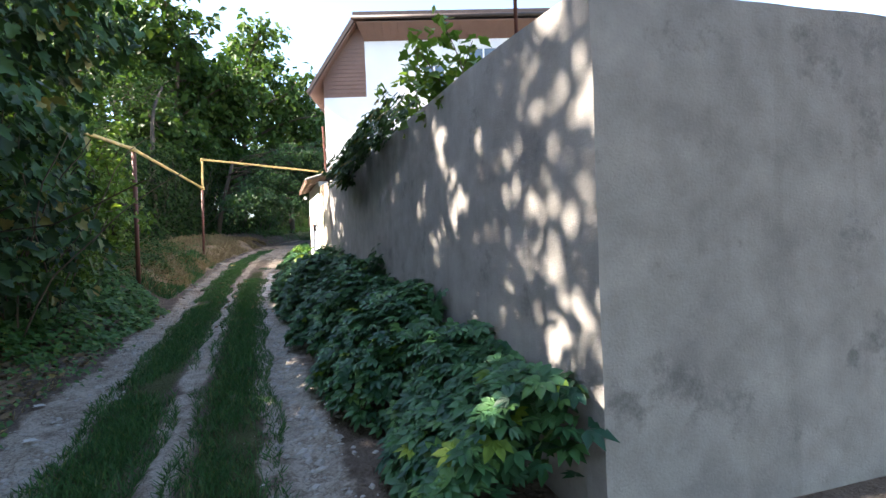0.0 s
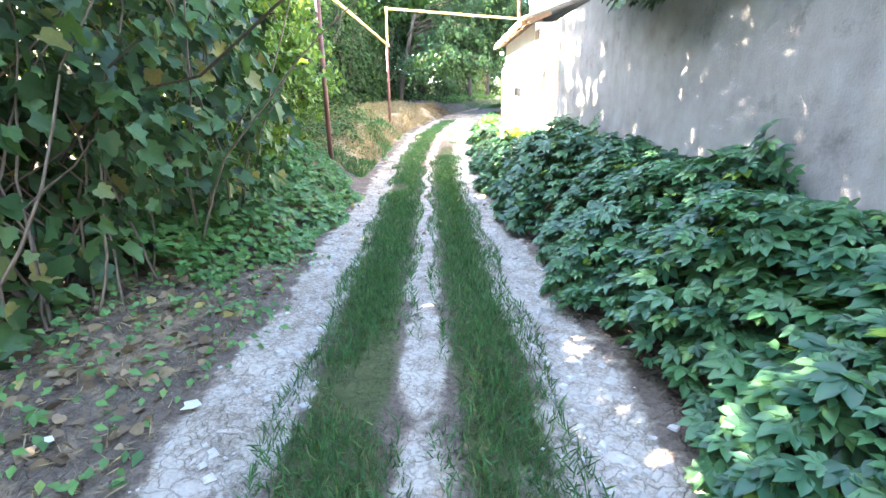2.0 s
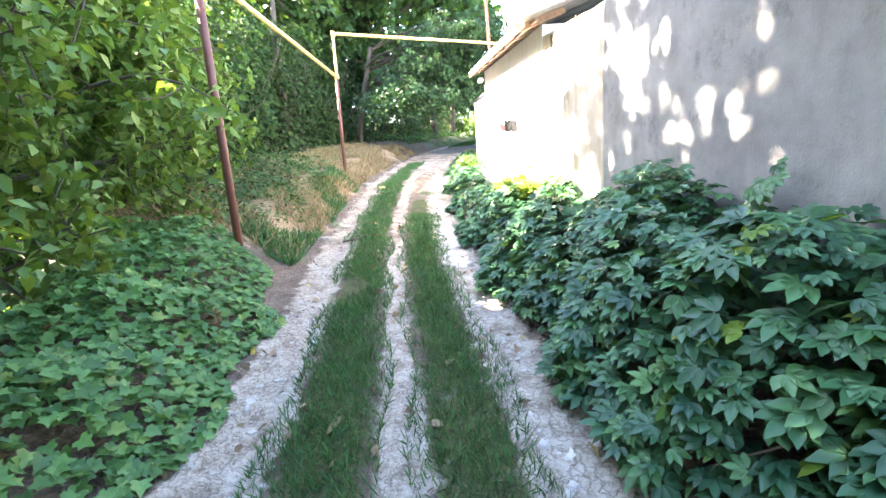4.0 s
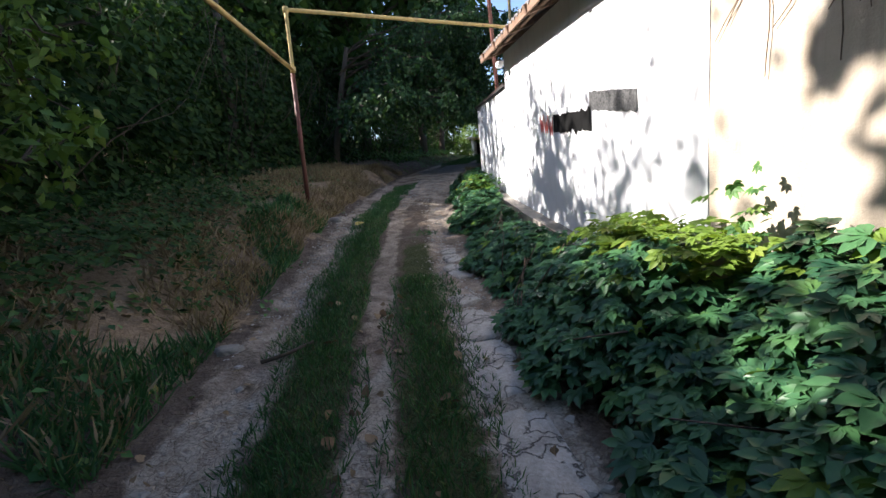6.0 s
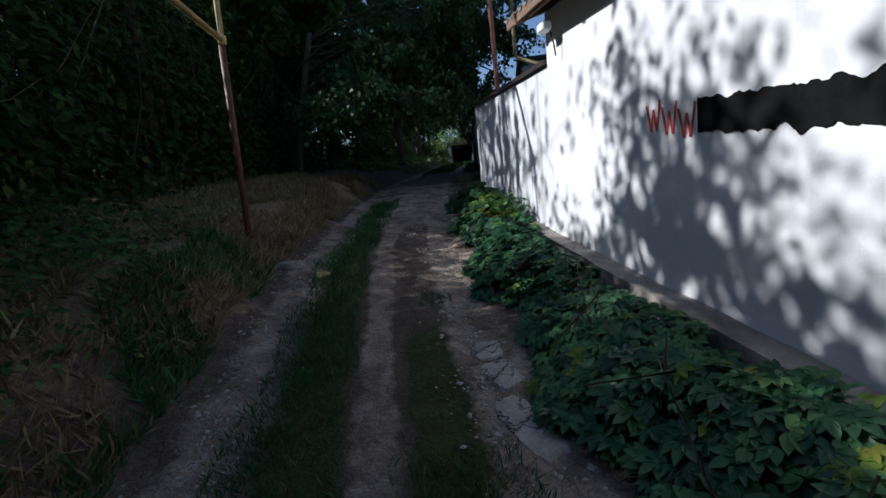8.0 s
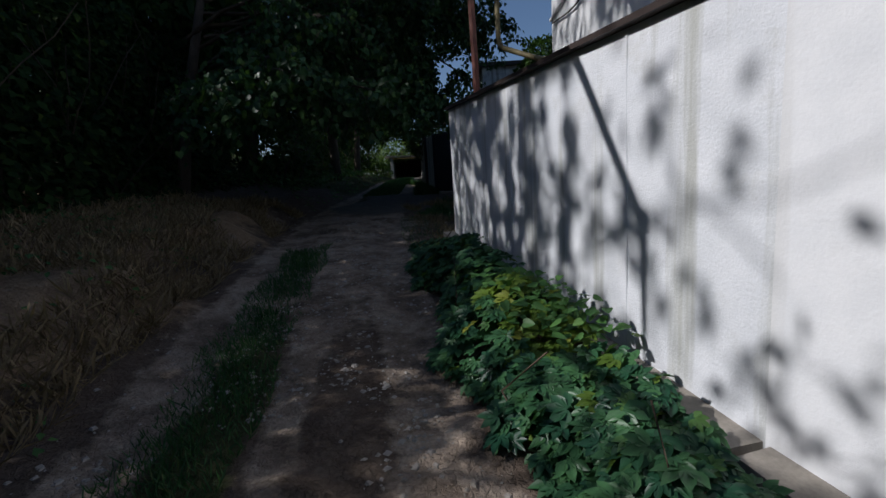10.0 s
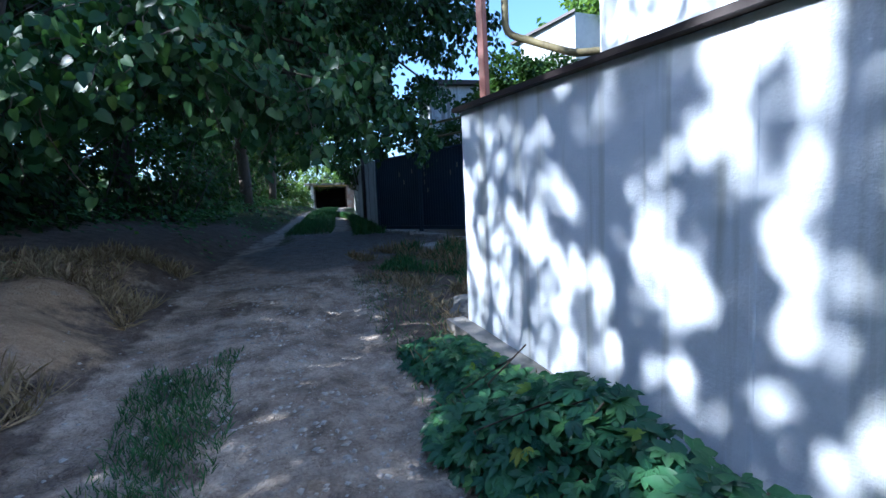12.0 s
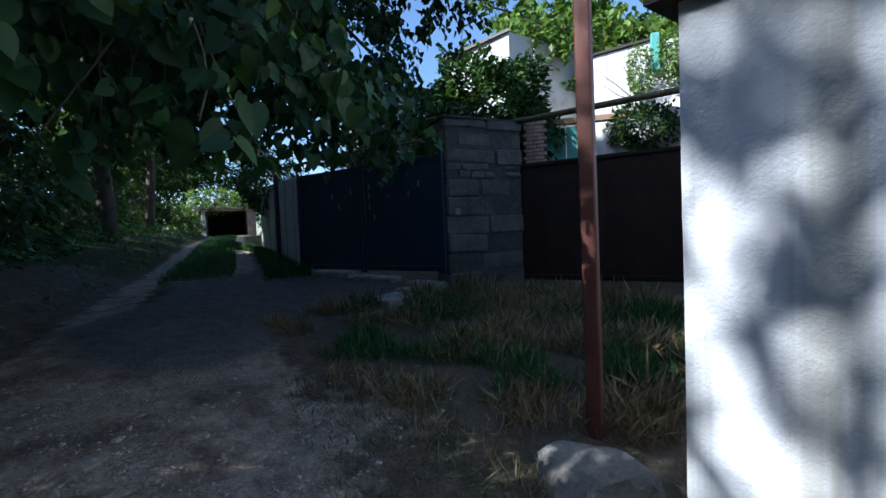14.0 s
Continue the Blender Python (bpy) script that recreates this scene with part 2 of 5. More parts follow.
M_PLASTER = surface("grey_house_plaster", (0.36, 0.36, 0.355), (0.50, 0.50, 0.49), 1.5, 30, 0.85, relief=0.2, stain=(0.26, 0.25, 0.24), stain_scale=0.9)
M_ROOF = surface("dark_roof_edge", (0.03, 0.022, 0.02), (0.06, 0.045, 0.04), 3, 40, 0.5, relief=0.1)
M_HOUSE = surface("white_house_paint", (0.74, 0.74, 0.74), (0.82, 0.82, 0.81), 1, 30, 0.8, relief=0.08)
M_GATE = surface("dark_blue_gate_paint", (0.020, 0.034, 0.058), (0.034, 0.054, 0.088), 2, 40, 0.45, 0.0, 0.1, 0.004, (0.04, 0.035, 0.03), 3, stain_at=(0.62, 0.75))
M_RUSTGATE = surface("dark_rusted_sheet", (0.012, 0.008, 0.007), (0.032, 0.017, 0.013), 3, 50, 0.7, 0.0, 0.3, 0.004, (0.035, 0.016, 0.011), 4)
M_BLOCK = surface("weathered_shell_block", (0.075, 0.069, 0.062), (0.25, 0.232, 0.205), 3.5, 30, relief=1.0, dist=0.04, stain=(0.045, 0.042, 0.038), stain_scale=1.7)
M_MORTAR = surface("dark_mortar", (0.06, 0.056, 0.05), (0.14, 0.13, 0.115), 10, 60, relief=0.6)
M_BRICK = surface("pale_red_brick", (0.28, 0.15, 0.11), (0.48, 0.33, 0.26), 7, 60, relief=0.5, stain=(0.5, 0.45, 0.4))
M_TEAL = surface("faded_teal_paint", (0.05, 0.22, 0.20), (0.11, 0.34, 0.30), 3, 40, 0.6, relief=0.2, stain=(0.14, 0.26, 0.22))
M_OLD = stained_render("peeling_limewash", (0.42, 0.41, 0.39), (0.66, 0.65, 0.62), (0.22, 0.20, 0.18), 2.0, (0.20, 0.18, 0.16), 0.8)
M_DARK = surface("dark_interior", (0.012, 0.011, 0.010), (0.03, 0.027, 0.024), 3, 30, relief=0.2)
M_BLACKPAINT = surface("black_spray_paint", (0.006, 0.006, 0.006), (0.016, 0.016, 0.016), 6, 60, 0.95, relief=0.1, spec=0.05)
M_GREYPAINT = surface("speckled_grey_paint", (0.01, 0.01, 0.01), (0.16, 0.16, 0.16), 60, 140, 0.95, relief=0.1, spec=0.05)
M_REDPAINT = surface("faded_red_paint", (0.50, 0.07, 0.05), (0.62, 0.13, 0.10), 8, 60, 0.7, relief=0.05)
M_CABLE = surface("black_cable", (0.015, 0.015, 0.015), (0.03, 0.03, 0.03), 5, 40, 0.6, relief=0.05)
M_GLASS = surface("window_glass", (0.10, 0.14, 0.18), (0.16, 0.21, 0.26), 1, 10, 0.08, spec=0.6, relief=0.0)
M_PAPER = surface("pale_litter", (0.36, 0.34, 0.30), (0.55, 0.53, 0.48), 9, 50, relief=0.3)

L_CREEPER = leaf_material("creeper_leaf", (0.022, 0.078, 0.042), (0.080, 0.195, 0.070), (0.13, 0.25, 0.06), 0.22, 0.38)
# Lighter, yellower creeper colour: young shoots, and sun painted in near the plaster corner.
L_YOUNG_SUN = leaf_material("young_sunlit_leaf", (0.11, 0.19, 0.025), (0.22, 0.33, 0.05), (0.36, 0.36, 0.06), 0.4)
L_HOP = leaf_material("hop_leaf", (0.016, 0.042, 0.016), (0.080, 0.160, 0.048), (0.36, 0.27, 0.08), 0.25)
L_COVER = leaf_material("ground_vine_leaf", (0.045, 0.12, 0.032), (0.125, 0.265, 0.07), (0.22, 0.30, 0.07), 0.3)
L_TREE = leaf_material("tree_leaf", (0.026, 0.062, 0.017), (0.075, 0.14, 0.035), (0.13, 0.19, 0.04), 0.3, 0.55, 0.15)
# Darker copy of the tree leaf: deep shade put into its colour.
L_SHADE = leaf_material("shade_darkened_leaf", (0.012, 0.032, 0.010), (0.042, 0.085, 0.022), (0.09, 0.13, 0.03), 0.25, 0.6, 0.1)
L_MULB = leaf_material("mulberry_leaf", (0.020, 0.056, 0.020), (0.056, 0.125, 0.036), (0.13, 0.21, 0.045), 0.28, 0.4, 0.25)
L_MAPLE = leaf_material("ash_maple_leaf", (0.075, 0.145, 0.028), (0.17, 0.27, 0.055), (0.24, 0.27, 0.06), 0.4)
L_GRASS = leaf_material("grass_blade", (0.034, 0.10, 0.036), (0.085, 0.205, 0.070), (0.22, 0.25, 0.09), 0.3)
L_DRY = leaf_material("dry_grass_blade", (0.19, 0.135, 0.075), (0.46, 0.36, 0.22), None, 0.25, 0.8)
L_DEAD = leaf_material("fallen_leaf", (0.11, 0.07, 0.04), (0.33, 0.24, 0.15), (0.55, 0.45, 0.14), 0.15, 0.9)


# ---- mesh tools ----
def mesh_object(name, verts, faces, mat, parent=None, smooth=False):
    me = bpy.data.meshes.new(name)
    me.from_pydata([tuple(v) for v in verts], [], [tuple(f) for f in faces])
    me.update()
    if mat:
        me.materials.append(mat)
    if smooth:
        me.polygons.foreach_set("use_smooth", [True] * len(me.polygons))
    ob = new(name, me)
    if parent:
        ob.parent = parent
    return ob


def bm_object(name, bm, mat, parent=None, smooth=False):
    me = bpy.data.meshes.new(name)
    bmesh.ops.recalc_face_normals(bm, faces=bm.faces)
    bm.to_mesh(me)
    bm.free()
    me.materials.append(mat)
    if smooth:
        me.polygons.foreach_set("use_smooth", [True] * len(me.polygons))
    ob = new(name, me)
    if parent:
        ob.parent = parent
    return ob


def add_box(bm, size, m, bevel=0.0):
    r = bmesh.ops.create_cube(bm, size=1.0, matrix=m @ Matrix.Diagonal((*size, 1)))
    if bevel:
        es = {e for v in r["verts"] for e in v.link_edges}
        bmesh.ops.bevel(bm, geom=list(es), offset=bevel, segments=1, affect="EDGES")


def box(name, size, m, mat, parent=None, bevel=0.006):
    bm = bmesh.new()
    add_box(bm, size, m, bevel)
    return bm_object(name, bm, mat, parent)


def tube(name, points, radius, mat, parent=None, sides=10, taper=None):
    """A round bar along a line of points."""
    pts = [Vector(p) for p in points]
    verts, faces = [], []
    side = Vector((0.31, 0.17, 0.93)).normalized()
    for i, p in enumerate(pts):
        d = (pts[min(i + 1, len(pts) - 1)] - pts[max(i - 1, 0)]).normalized()
        a = d.cross(side)
        if a.length < 0.1:
            a = d.cross(Vector((1, 0, 0)))
        a.normalize()
        b = d.cross(a)
        r = radius if taper is None else radius + (taper - radius) * i / (len(pts) - 1)
        verts += [p + r * (math.cos(k) * a + math.sin(k) * b) for k in np.linspace(0, 2 * math.pi, sides, endpoint=False)]
    for i in range(len(pts) - 1):
        for k in range(sides):
            faces.append((i * sides + k, i * sides + (k + 1) % sides, (i + 1) * sides + (k + 1) % sides, (i + 1) * sides + k))
    faces += [tuple(range(sides))[::-1], tuple(range((len(pts) - 1) * sides, len(pts) * sides))]
    return mesh_object(name, verts, faces, mat, parent, True)


def bend(points, radius=0.08, steps=5):
    """A polyline with its corners rounded."""
    pts = [Vector(p) for p in points]
    out = [pts[0]]
    for a, b, c in zip(pts, pts[1:], pts[2:]):
        p, q = b + (a - b).normalized() * radius, b + (c - b).normalized() * radius
        out += [p.lerp(b, s).lerp(b.lerp(q, s), s) for s in np.linspace(0, 1, steps)]
    return out + [pts[-1]]


def sweep_wall(name, a, b, thick, z0, z1, mat, steps=40, rough=0.006, top_wave=0.0, parent=None, label=None):
    """An upright wall from a to b, its thickness to the right of that line, with a slightly uneven face and top. z0, z1: heights as functions of the share of the way."""
    a, b = Vector((a.x, a.y, 0)), Vector((b.x, b.y, 0))
    d = (b - a).normalized()
    out = Vector((d.y, -d.x, 0))
    rows_n = 14
    verts, faces = [], []
    for i in range(steps + 1):
        s = i / steps
        p = a.lerp(b, s)
        lo, hi = z0(s), z1(s) + top_wave * noise.noise((s * 9, 3.1, 0))
        ring = []
        for j in range(rows_n + 1):
            q = p + Vector((0, 0, lo + (hi - lo) * j / rows_n))
            q -= out * rough * noise.noise(q * 2.3)
            ring.append(q)
        ring.append(p + out * thick + Vector((0, 0, hi)))
        ring.append(p + out * thick + Vector((0, 0, lo)))
        verts += ring
    n = rows_n + 3
    for i in range(steps):
        for j in range(n):
            faces.append((i * n + j, (i + 1) * n + j, (i + 1) * n + (j + 1) % n, i * n + (j + 1) % n))
    faces += [tuple(range(n)), tuple(range(steps * n, steps * n + n))[::-1]]
    ob = mesh_object(name, verts, faces, mat, parent)
    bm = bmesh.new()
    bm.from_mesh(ob.data)
    bmesh.ops.recalc_face_normals(bm, faces=bm.faces)
    bm.to_mesh(ob.data)
    bm.free()
    return ob


# leaf shapes: outline points in the leaf's plane (length along y), with a slight fold
def outline_leaf(points, fold=0.18):
    v = [(0, 0, 0)] + [(x, y, fold * abs(x) - 0.12 * y * y) for x, y in points]
    f = [(0, i, i + 1) for i in range(1, len(points))]
    return np.array(v, float), np.array(f, int)


OVAL = (np.array([(0, 0, 0), (0.30, 0.42, 0.06), (0, 1, -0.12), (-0.30, 0.42, 0.06)], float), np.array([(0, 1, 2), (0, 2, 3)]))
HEART = outline_leaf([(0.0, -0.02), (0.15, -0.11), (0.33, -0.05), (0.42, 0.18), (0.38, 0.44), (0.22, 0.74), (0, 1.0), (-0.22, 0.74), (-0.38, 0.44), (-0.42, 0.18), (-0.33, -0.05), (-0.15, -0.11), (0, -0.02)])
BROAD = (np.array([(0, 0, 0), (0.36, 0.18, 0.07), (0.30, 0.58, 0.04), (0, 1, -0.14), (-0.30, 0.58, 0.04), (-0.36, 0.18, 0.07)], float), np.array([(0, 1, 2), (0, 2, 3), (0, 3, 4), (0, 4, 5)]))
LOBED = outline_leaf([(0.05, -0.06), (0.34, -0.13), (0.49, 0.10), (0.41, 0.28), (0.53, 0.50), (0.27, 0.58), (0.17, 0.87), (0, 1.0), (-0.17, 0.87), (-0.27, 0.58), (-0.53, 0.50), (-0.41, 0.28), (-0.49, 0.10), (-0.34, -0.13), (-0.05, -0.06)], 0.34)

VINE = outline_leaf([(0.30, -0.10), (0.48, 0.12), (0.34, 0.28), (0.50, 0.52), (0.20, 0.62), (0, 1.0), (-0.20, 0.62), (-0.50, 0.52), (-0.34, 0.28), (-0.48, 0.12), (-0.30, -0.10)], 0.3)


def palm(n=5, spread=75):
    vs, fs = [], []
    for k in range(n):
        a = radians(-spread + 2 * spread * k / (n - 1))
        ln = 1.0 - 0.25 * abs(2 * k / (n - 1) - 1)
        ca, sa = math.cos(a), math.sin(a)
        base = len(vs)
        for x, y, z in [(0, 0.06, 0), (0.20, 0.42, 0.06), (0.16, 0.70, 0.02), (0, 1, -0.08), (-0.16, 0.70, 0.02), (-0.20, 0.42, 0.06)]:
            y *= ln
            vs.append((x * ca + y * sa, -x * sa + y * ca, z - 0.05 * ln * y))
        fs += [(base, base + 1, base + 2), (base, base + 2, base + 3), (base, base + 3, base + 4), (base, base + 4, base + 5)]
    return np.array(vs, float), np.array(fs, int)


PALM = palm()


def palm_plain(n=5, spread=75):
    """The same five-fingered leaf with fewer faces, for leaves further off."""
    vs, fs = [], []
    for k in range(n):
        t = radians(-spread + 2 * spread * k / (n - 1))
        ln = 1.0 - 0.25 * abs(2 * k / (n - 1) - 1)
        for x, y, z in [(0, 0.06, 0), (0.20, 0.55, 0.05), (0, 1, -0.12), (-0.20, 0.55, 0.05)]:
            y *= ln
            vs.append((x * math.cos(t) + y * math.sin(t), -x * math.sin(t) + y * math.cos(t), z - 0.05 * ln * y))
        fs += [(4 * k, 4 * k + 1, 4 * k + 2), (4 * k, 4 * k + 2, 4 * k + 3)]
    return np.array(vs, float), np.array(fs, int)


PALM_PLAIN = palm_plain()
STRAW = (np.array([(-0.014, 0, 0), (0.014, 0, 0), (0.010, 0.6, 0.10), (0, 1, 0.30)], float), np.array([(0, 1, 2), (0, 2, 3)]))
BLADE = (np.array([(-0.045, 0, 0), (0.045, 0, 0), (0.03, 0.6, 0.08), (0, 1, 0.24)], float), np.array([(0, 1, 2), (0, 2, 3)]))


def unit(v):
    return v / np.maximum(np.linalg.norm(v, axis=1, keepdims=True), 1e-6)


def leaves(name, places, tips, faces_to, sizes, shape, mat, rng, parent=None, tone=None):
    """Many leaves as one mesh: places (n,3), the way each points, the way its upper side faces, its length."""
    n = len(places)
    y = unit(tips)
    x = unit(np.cross(y, faces_to))
    z = np.cross(x, y)
    v, f = shape
    s = np.asarray(sizes)[:, None, None]
    co = places[:, None, :] + s * (v[None, :, 0:1] * x[:, None] + v[None, :, 1:2] * y[:, None] + v[None, :, 2:3] * z[:, None])
    fc = (f[None] + (np.arange(n) * len(v))[:, None, None]).reshape(-1, 3)
    me = bpy.data.meshes.new(name)
    me.vertices.add(n * len(v))
    me.vertices.foreach_set("co", co.astype(np.float32).ravel())
    k = len(fc)
    me.loops.add(3 * k)
    me.loops.foreach_set("vertex_index", fc.astype(np.int32).ravel())
    me.polygons.add(k)
    me.polygons.foreach_set("loop_start", np.arange(0, 3 * k, 3, dtype=np.int32))
    me.update(calc_edges=True)
    tones = rng.random(n) if tone is None else tone
    at = me.attributes.new("tone", "FLOAT", "FACE")
    at.data.foreach_set("value", np.repeat(tones, len(f)).astype(np.float32))
    me.materials.append(mat)
    ob = new(name, me)
    if parent:
        ob.parent = parent
    return ob


def scatter(rng, n, spread):
    return rng.normal(0, 1, (n, 3)) * spread


# ---- ground ----
def build_ground():
    far = [-1500, -700, -300, -150, -80, -45, -28, -18, -13]
    xs = far + list(np.arange(-10, -3.2, 0.4)) + list(np.arange(-3.2, 1.6, 0.08)) + list(np.arange(1.6, 9, 0.3)) + [10, 12, 15, 20, 30, 45, 80, 150, 300, 700, 1500]
    ys = [-1500, -700, -300, -120, -50, -25, -12, -6, -3] + list(np.arange(-1, 1.2, 0.25)) + list(np.arange(1.2, 27, 0.1)) + list(np.arange(27, 56, 0.5)) + [58, 62, 70, 90, 130, 250, 500, 900, 1500]
    gx, gy = np.meshgrid(xs, ys)
    x, y = gx.ravel(), gy.ravel()
    z = ground_z(x, y)
    u = x - mid(y)
    rough = np.array([noise.fractal((a * 3.1, b * 3.1, 0), 0.9, 2.1, 4) + 0.6 * noise.noise((a * 11, b * 11, 7)) if abs(c) < 4 and -1 < b < 30 else 0 for a, b, c in zip(x, y, u)])
    tar_mask = sstep(24.9, 25.3, y + 0.35 * np.sin(x * 2.3) - 0.1 * x) * sstep(30.2, 29.2, y - 0.15 * x) * sstep(-0.9, -0.3, u + 0.3 * np.sin(y * 1.7)) * sstep(4.2, 3.2, u)
    z = z + 0.022 * rough * (1 - 0.5 * tar_mask) + 0.03 * tar_mask
    z = np.where((x > 1.35) & (y < 26) & (y > 1), np.minimum(z, np.interp(y, ROAD_Y, ROAD_Z)), z)
    nx, ny = len(xs), len(ys)
    i, j = np.meshgrid(np.arange(nx - 1), np.arange(ny - 1))
    a = (j * nx + i).ravel()
    faces = np.stack([a, a + 1, a + nx + 1, a + nx], 1)
    ob = mesh_object("ground", np.stack([x, y, z], 1), faces.tolist(), M_GROUND, None, True)
    wheel = np.exp(-((np.abs(u + 0.03) - 0.78) / 0.24) ** 4)
    middle = np.exp(-(u / 0.115) ** 4) * (y < 21)
    late = sstep(17.5, 20, y) * sstep(31, 25, y)
    gravel = late * np.exp(-((u - 0.15 + 0.3 * np.sin(y * 2.1) + 0.15 * np.sin(y * 5.3)) / 1.0) ** 2)
    # pale broken stone on the first stretch, brown earth after it
    pale = np.where(u < 0, sstep(12.0, 11.0, y), sstep(13.0, 11.5, y)) + sstep(29.5, 31, y)
    marks = {
        "track": np.clip(wheel + middle + gravel, 0, 1),
        "chalk": np.clip(wheel + 0.75 * middle, 0, 1) * pale,
        "dry": sstep(-1.1, -1.9, u + 0.3 * np.sin(y * 1.9) + 0.15 * np.sin(y * 4.7 + 1)) * sstep(9.5, 11.0, y) * sstep(27, 22, y) * 0.9 + 0.35 * sstep(-1.0, -1.5, u) * (y < 9.5),
        "verge": np.exp(-((np.abs(u) - 0.36) / 0.22) ** 4) * (1 - 0.5 * late) * np.where(u > 0, sstep(15.6, 14.2, y), 1.0) + 0.34 * sstep(0.9, 1.5, u) * sstep(20, 22, y) + 0.8 * sstep(30, 32, y) * sstep(0.95, 1.2, np.abs(u)) + 0.6 * (np.abs(u) > 12),
        "tar": 0.78 * tar_mask,
    }
    for name, value in marks.items():
        at = ob.data.attributes.new(name, "FLOAT", "POINT")
        at.data.foreach_set("value", np.clip(value, 0, 1).astype(np.float32))
    return tagged(ob, "rutted dirt lane of pale stone and dry earth", "ground", kind="structure")


build_ground()


# ---- walls ----
def line_z(pa, pb):
    return lambda s: pa + (pb - pa) * s


def build_grey_wall():
    w = sweep_wall("wall_grey", GREY_A, GREY_B, 0.22, lambda s: gz(1.1, 1.46 + 10 * s) - 0.3, lambda s: float(np.interp(1.46 + 10.06 * s, [1.46, 2.7, 5.2, 8.2, 11.5], [2.30, 2.40, 2.47, 2.63, 2.82])), M_GREY, 60, 0.008, 0.02)
    tagged(w, "stained grey cement-rendered garden wall beside the lane", "wall", kind="structure")
    side = sweep_wall("wall_grey_return", Vector((1.205, 1.462, 0)), Vector((5.2, 1.10, 0)), -0.2, lambda s: -0.3, line_z(2.298, 2.33), M_GREY, 40, 0.008, 0.01)
    tagged(side, "blotched grey cement wall turning off the lane", "wall", kind="structure")
    beige = sweep_wall("wall_beige_plaster", Vector((0.905, 9.9, 0)), Vector((0.802, 11.512, 0)), 0.07, lambda s: 0.1, line_z(2.72, 2.84), M_BEIGE, 14, 0.01)
    tagged(beige, "cracked beige lime plaster with dry vine stems", "wall", kind="structure")


def build_outbuilding():
    """Whitewashed outbuilding with a slate roof on timber rafters."""
    base = Vector((0.8, 11.52, 0))
    root = tagged(new("outbuilding"), "whitewashed outbuilding with slate eaves and painted lettering", "building")
    root.location = base

    def local(ob):
        ob.parent = root
        ob.matrix_parent_inverse = Matrix.Translation(-base)
        return ob
    local(sweep_wall("front_wall", HOUSE_A, HOUSE_B, 0.3, lambda s: 0.35 + 0.3 * s, line_z(2.98, 3.29), M_WHITE, 50, 0.004))
    local(sweep_wall("far_wall", Vector((0.81, 16.36, 0)), Vector((2.8, 16.36, 0)), 0.3, lambda s: 0.5, line_z(3.28, 3.82), M_WHITE, 8))
    local(sweep_wall("near_wall", Vector((2.8, 11.56, 0)), Vector((1.12, 11.56, 0)), 0.3, lambda s: 0.3, line_z(3.45, 2.97), M_WHITE, 8))
    local(sweep_wall("back_wall", Vector((2.8, 16.05, 0)), Vector((2.8, 11.57, 0)), 0.2, lambda s: 0.4, line_z(3.8, 3.45), M_WHITE, 8))
    # roof: corrugated sheet over rafters
    verts, faces = [], []
    n = 120
    for k in range(n + 1):
        y = 11.15 + (16.75 - 11.15) * k / n
        wave = 0.022 * math.sin(2 * math.pi * (y - 11.15) / 0.15)
        eave = 2.92 + 0.065 * (y - 11.15) + wave
        for dx, dz in ((0.48, 0.06), (2.95, 0.85), (2.95, 0.82), (0.48, 0.046)):
            verts.append((dx, y, eave + dz))
    for k in range(n):
        for c in range(4):
            faces.append((4 * k + c, 4 * k + (c + 1) % 4, 4 * k + 4 + (c + 1) % 4, 4 * k + 4 + c))
    faces += [(0, 1, 2, 3), (4 * n + 3, 4 * n + 2, 4 * n + 1, 4 * n)]
    local(mesh_object("roof_sheet", verts, faces, M_SLATE))
    for k in range(7):
        y = 11.45 + 0.82 * k
        z = 2.92 + 0.065 * (y - 11.15)
        local(box("rafter", (0.62, 0.06, 0.11), pose(0.76, y, z + 0.09, 0, -18, 0), M_WOOD))
    local(box("fascia_board", (0.022, 5.5, 0.10), pose(0.50, 13.95, 3.11, 3.7, 0, 0), M_WOOD))
    local(box("lath", (0.05, 5.5, 0.03), pose(0.64, 13.95, 3.13, 3.7, 0, 0), M_WOOD))
    local(sweep_wall("plinth", Vector((0.60, 11.6, 0)), Vector((0.62, 16.34, 0)), 0.19, lambda s: 0.1 + 0.3 * s, line_z(0.56, 0.98), M_PLINTH, 40, 0.02, 0.02))
    local(box("eave_lamp", (0.10, 0.16, 0.09), pose(0.66, 16.05, 3.06), M_HOUSE, None, 0.015))
    local(tube("lamp_wire", [(0.70, 16.0, 3.02), (0.72, 15.98, 2.9), (0.74, 15.99, 2.78)], 0.008, M_CABLE, None, 6))
    return root


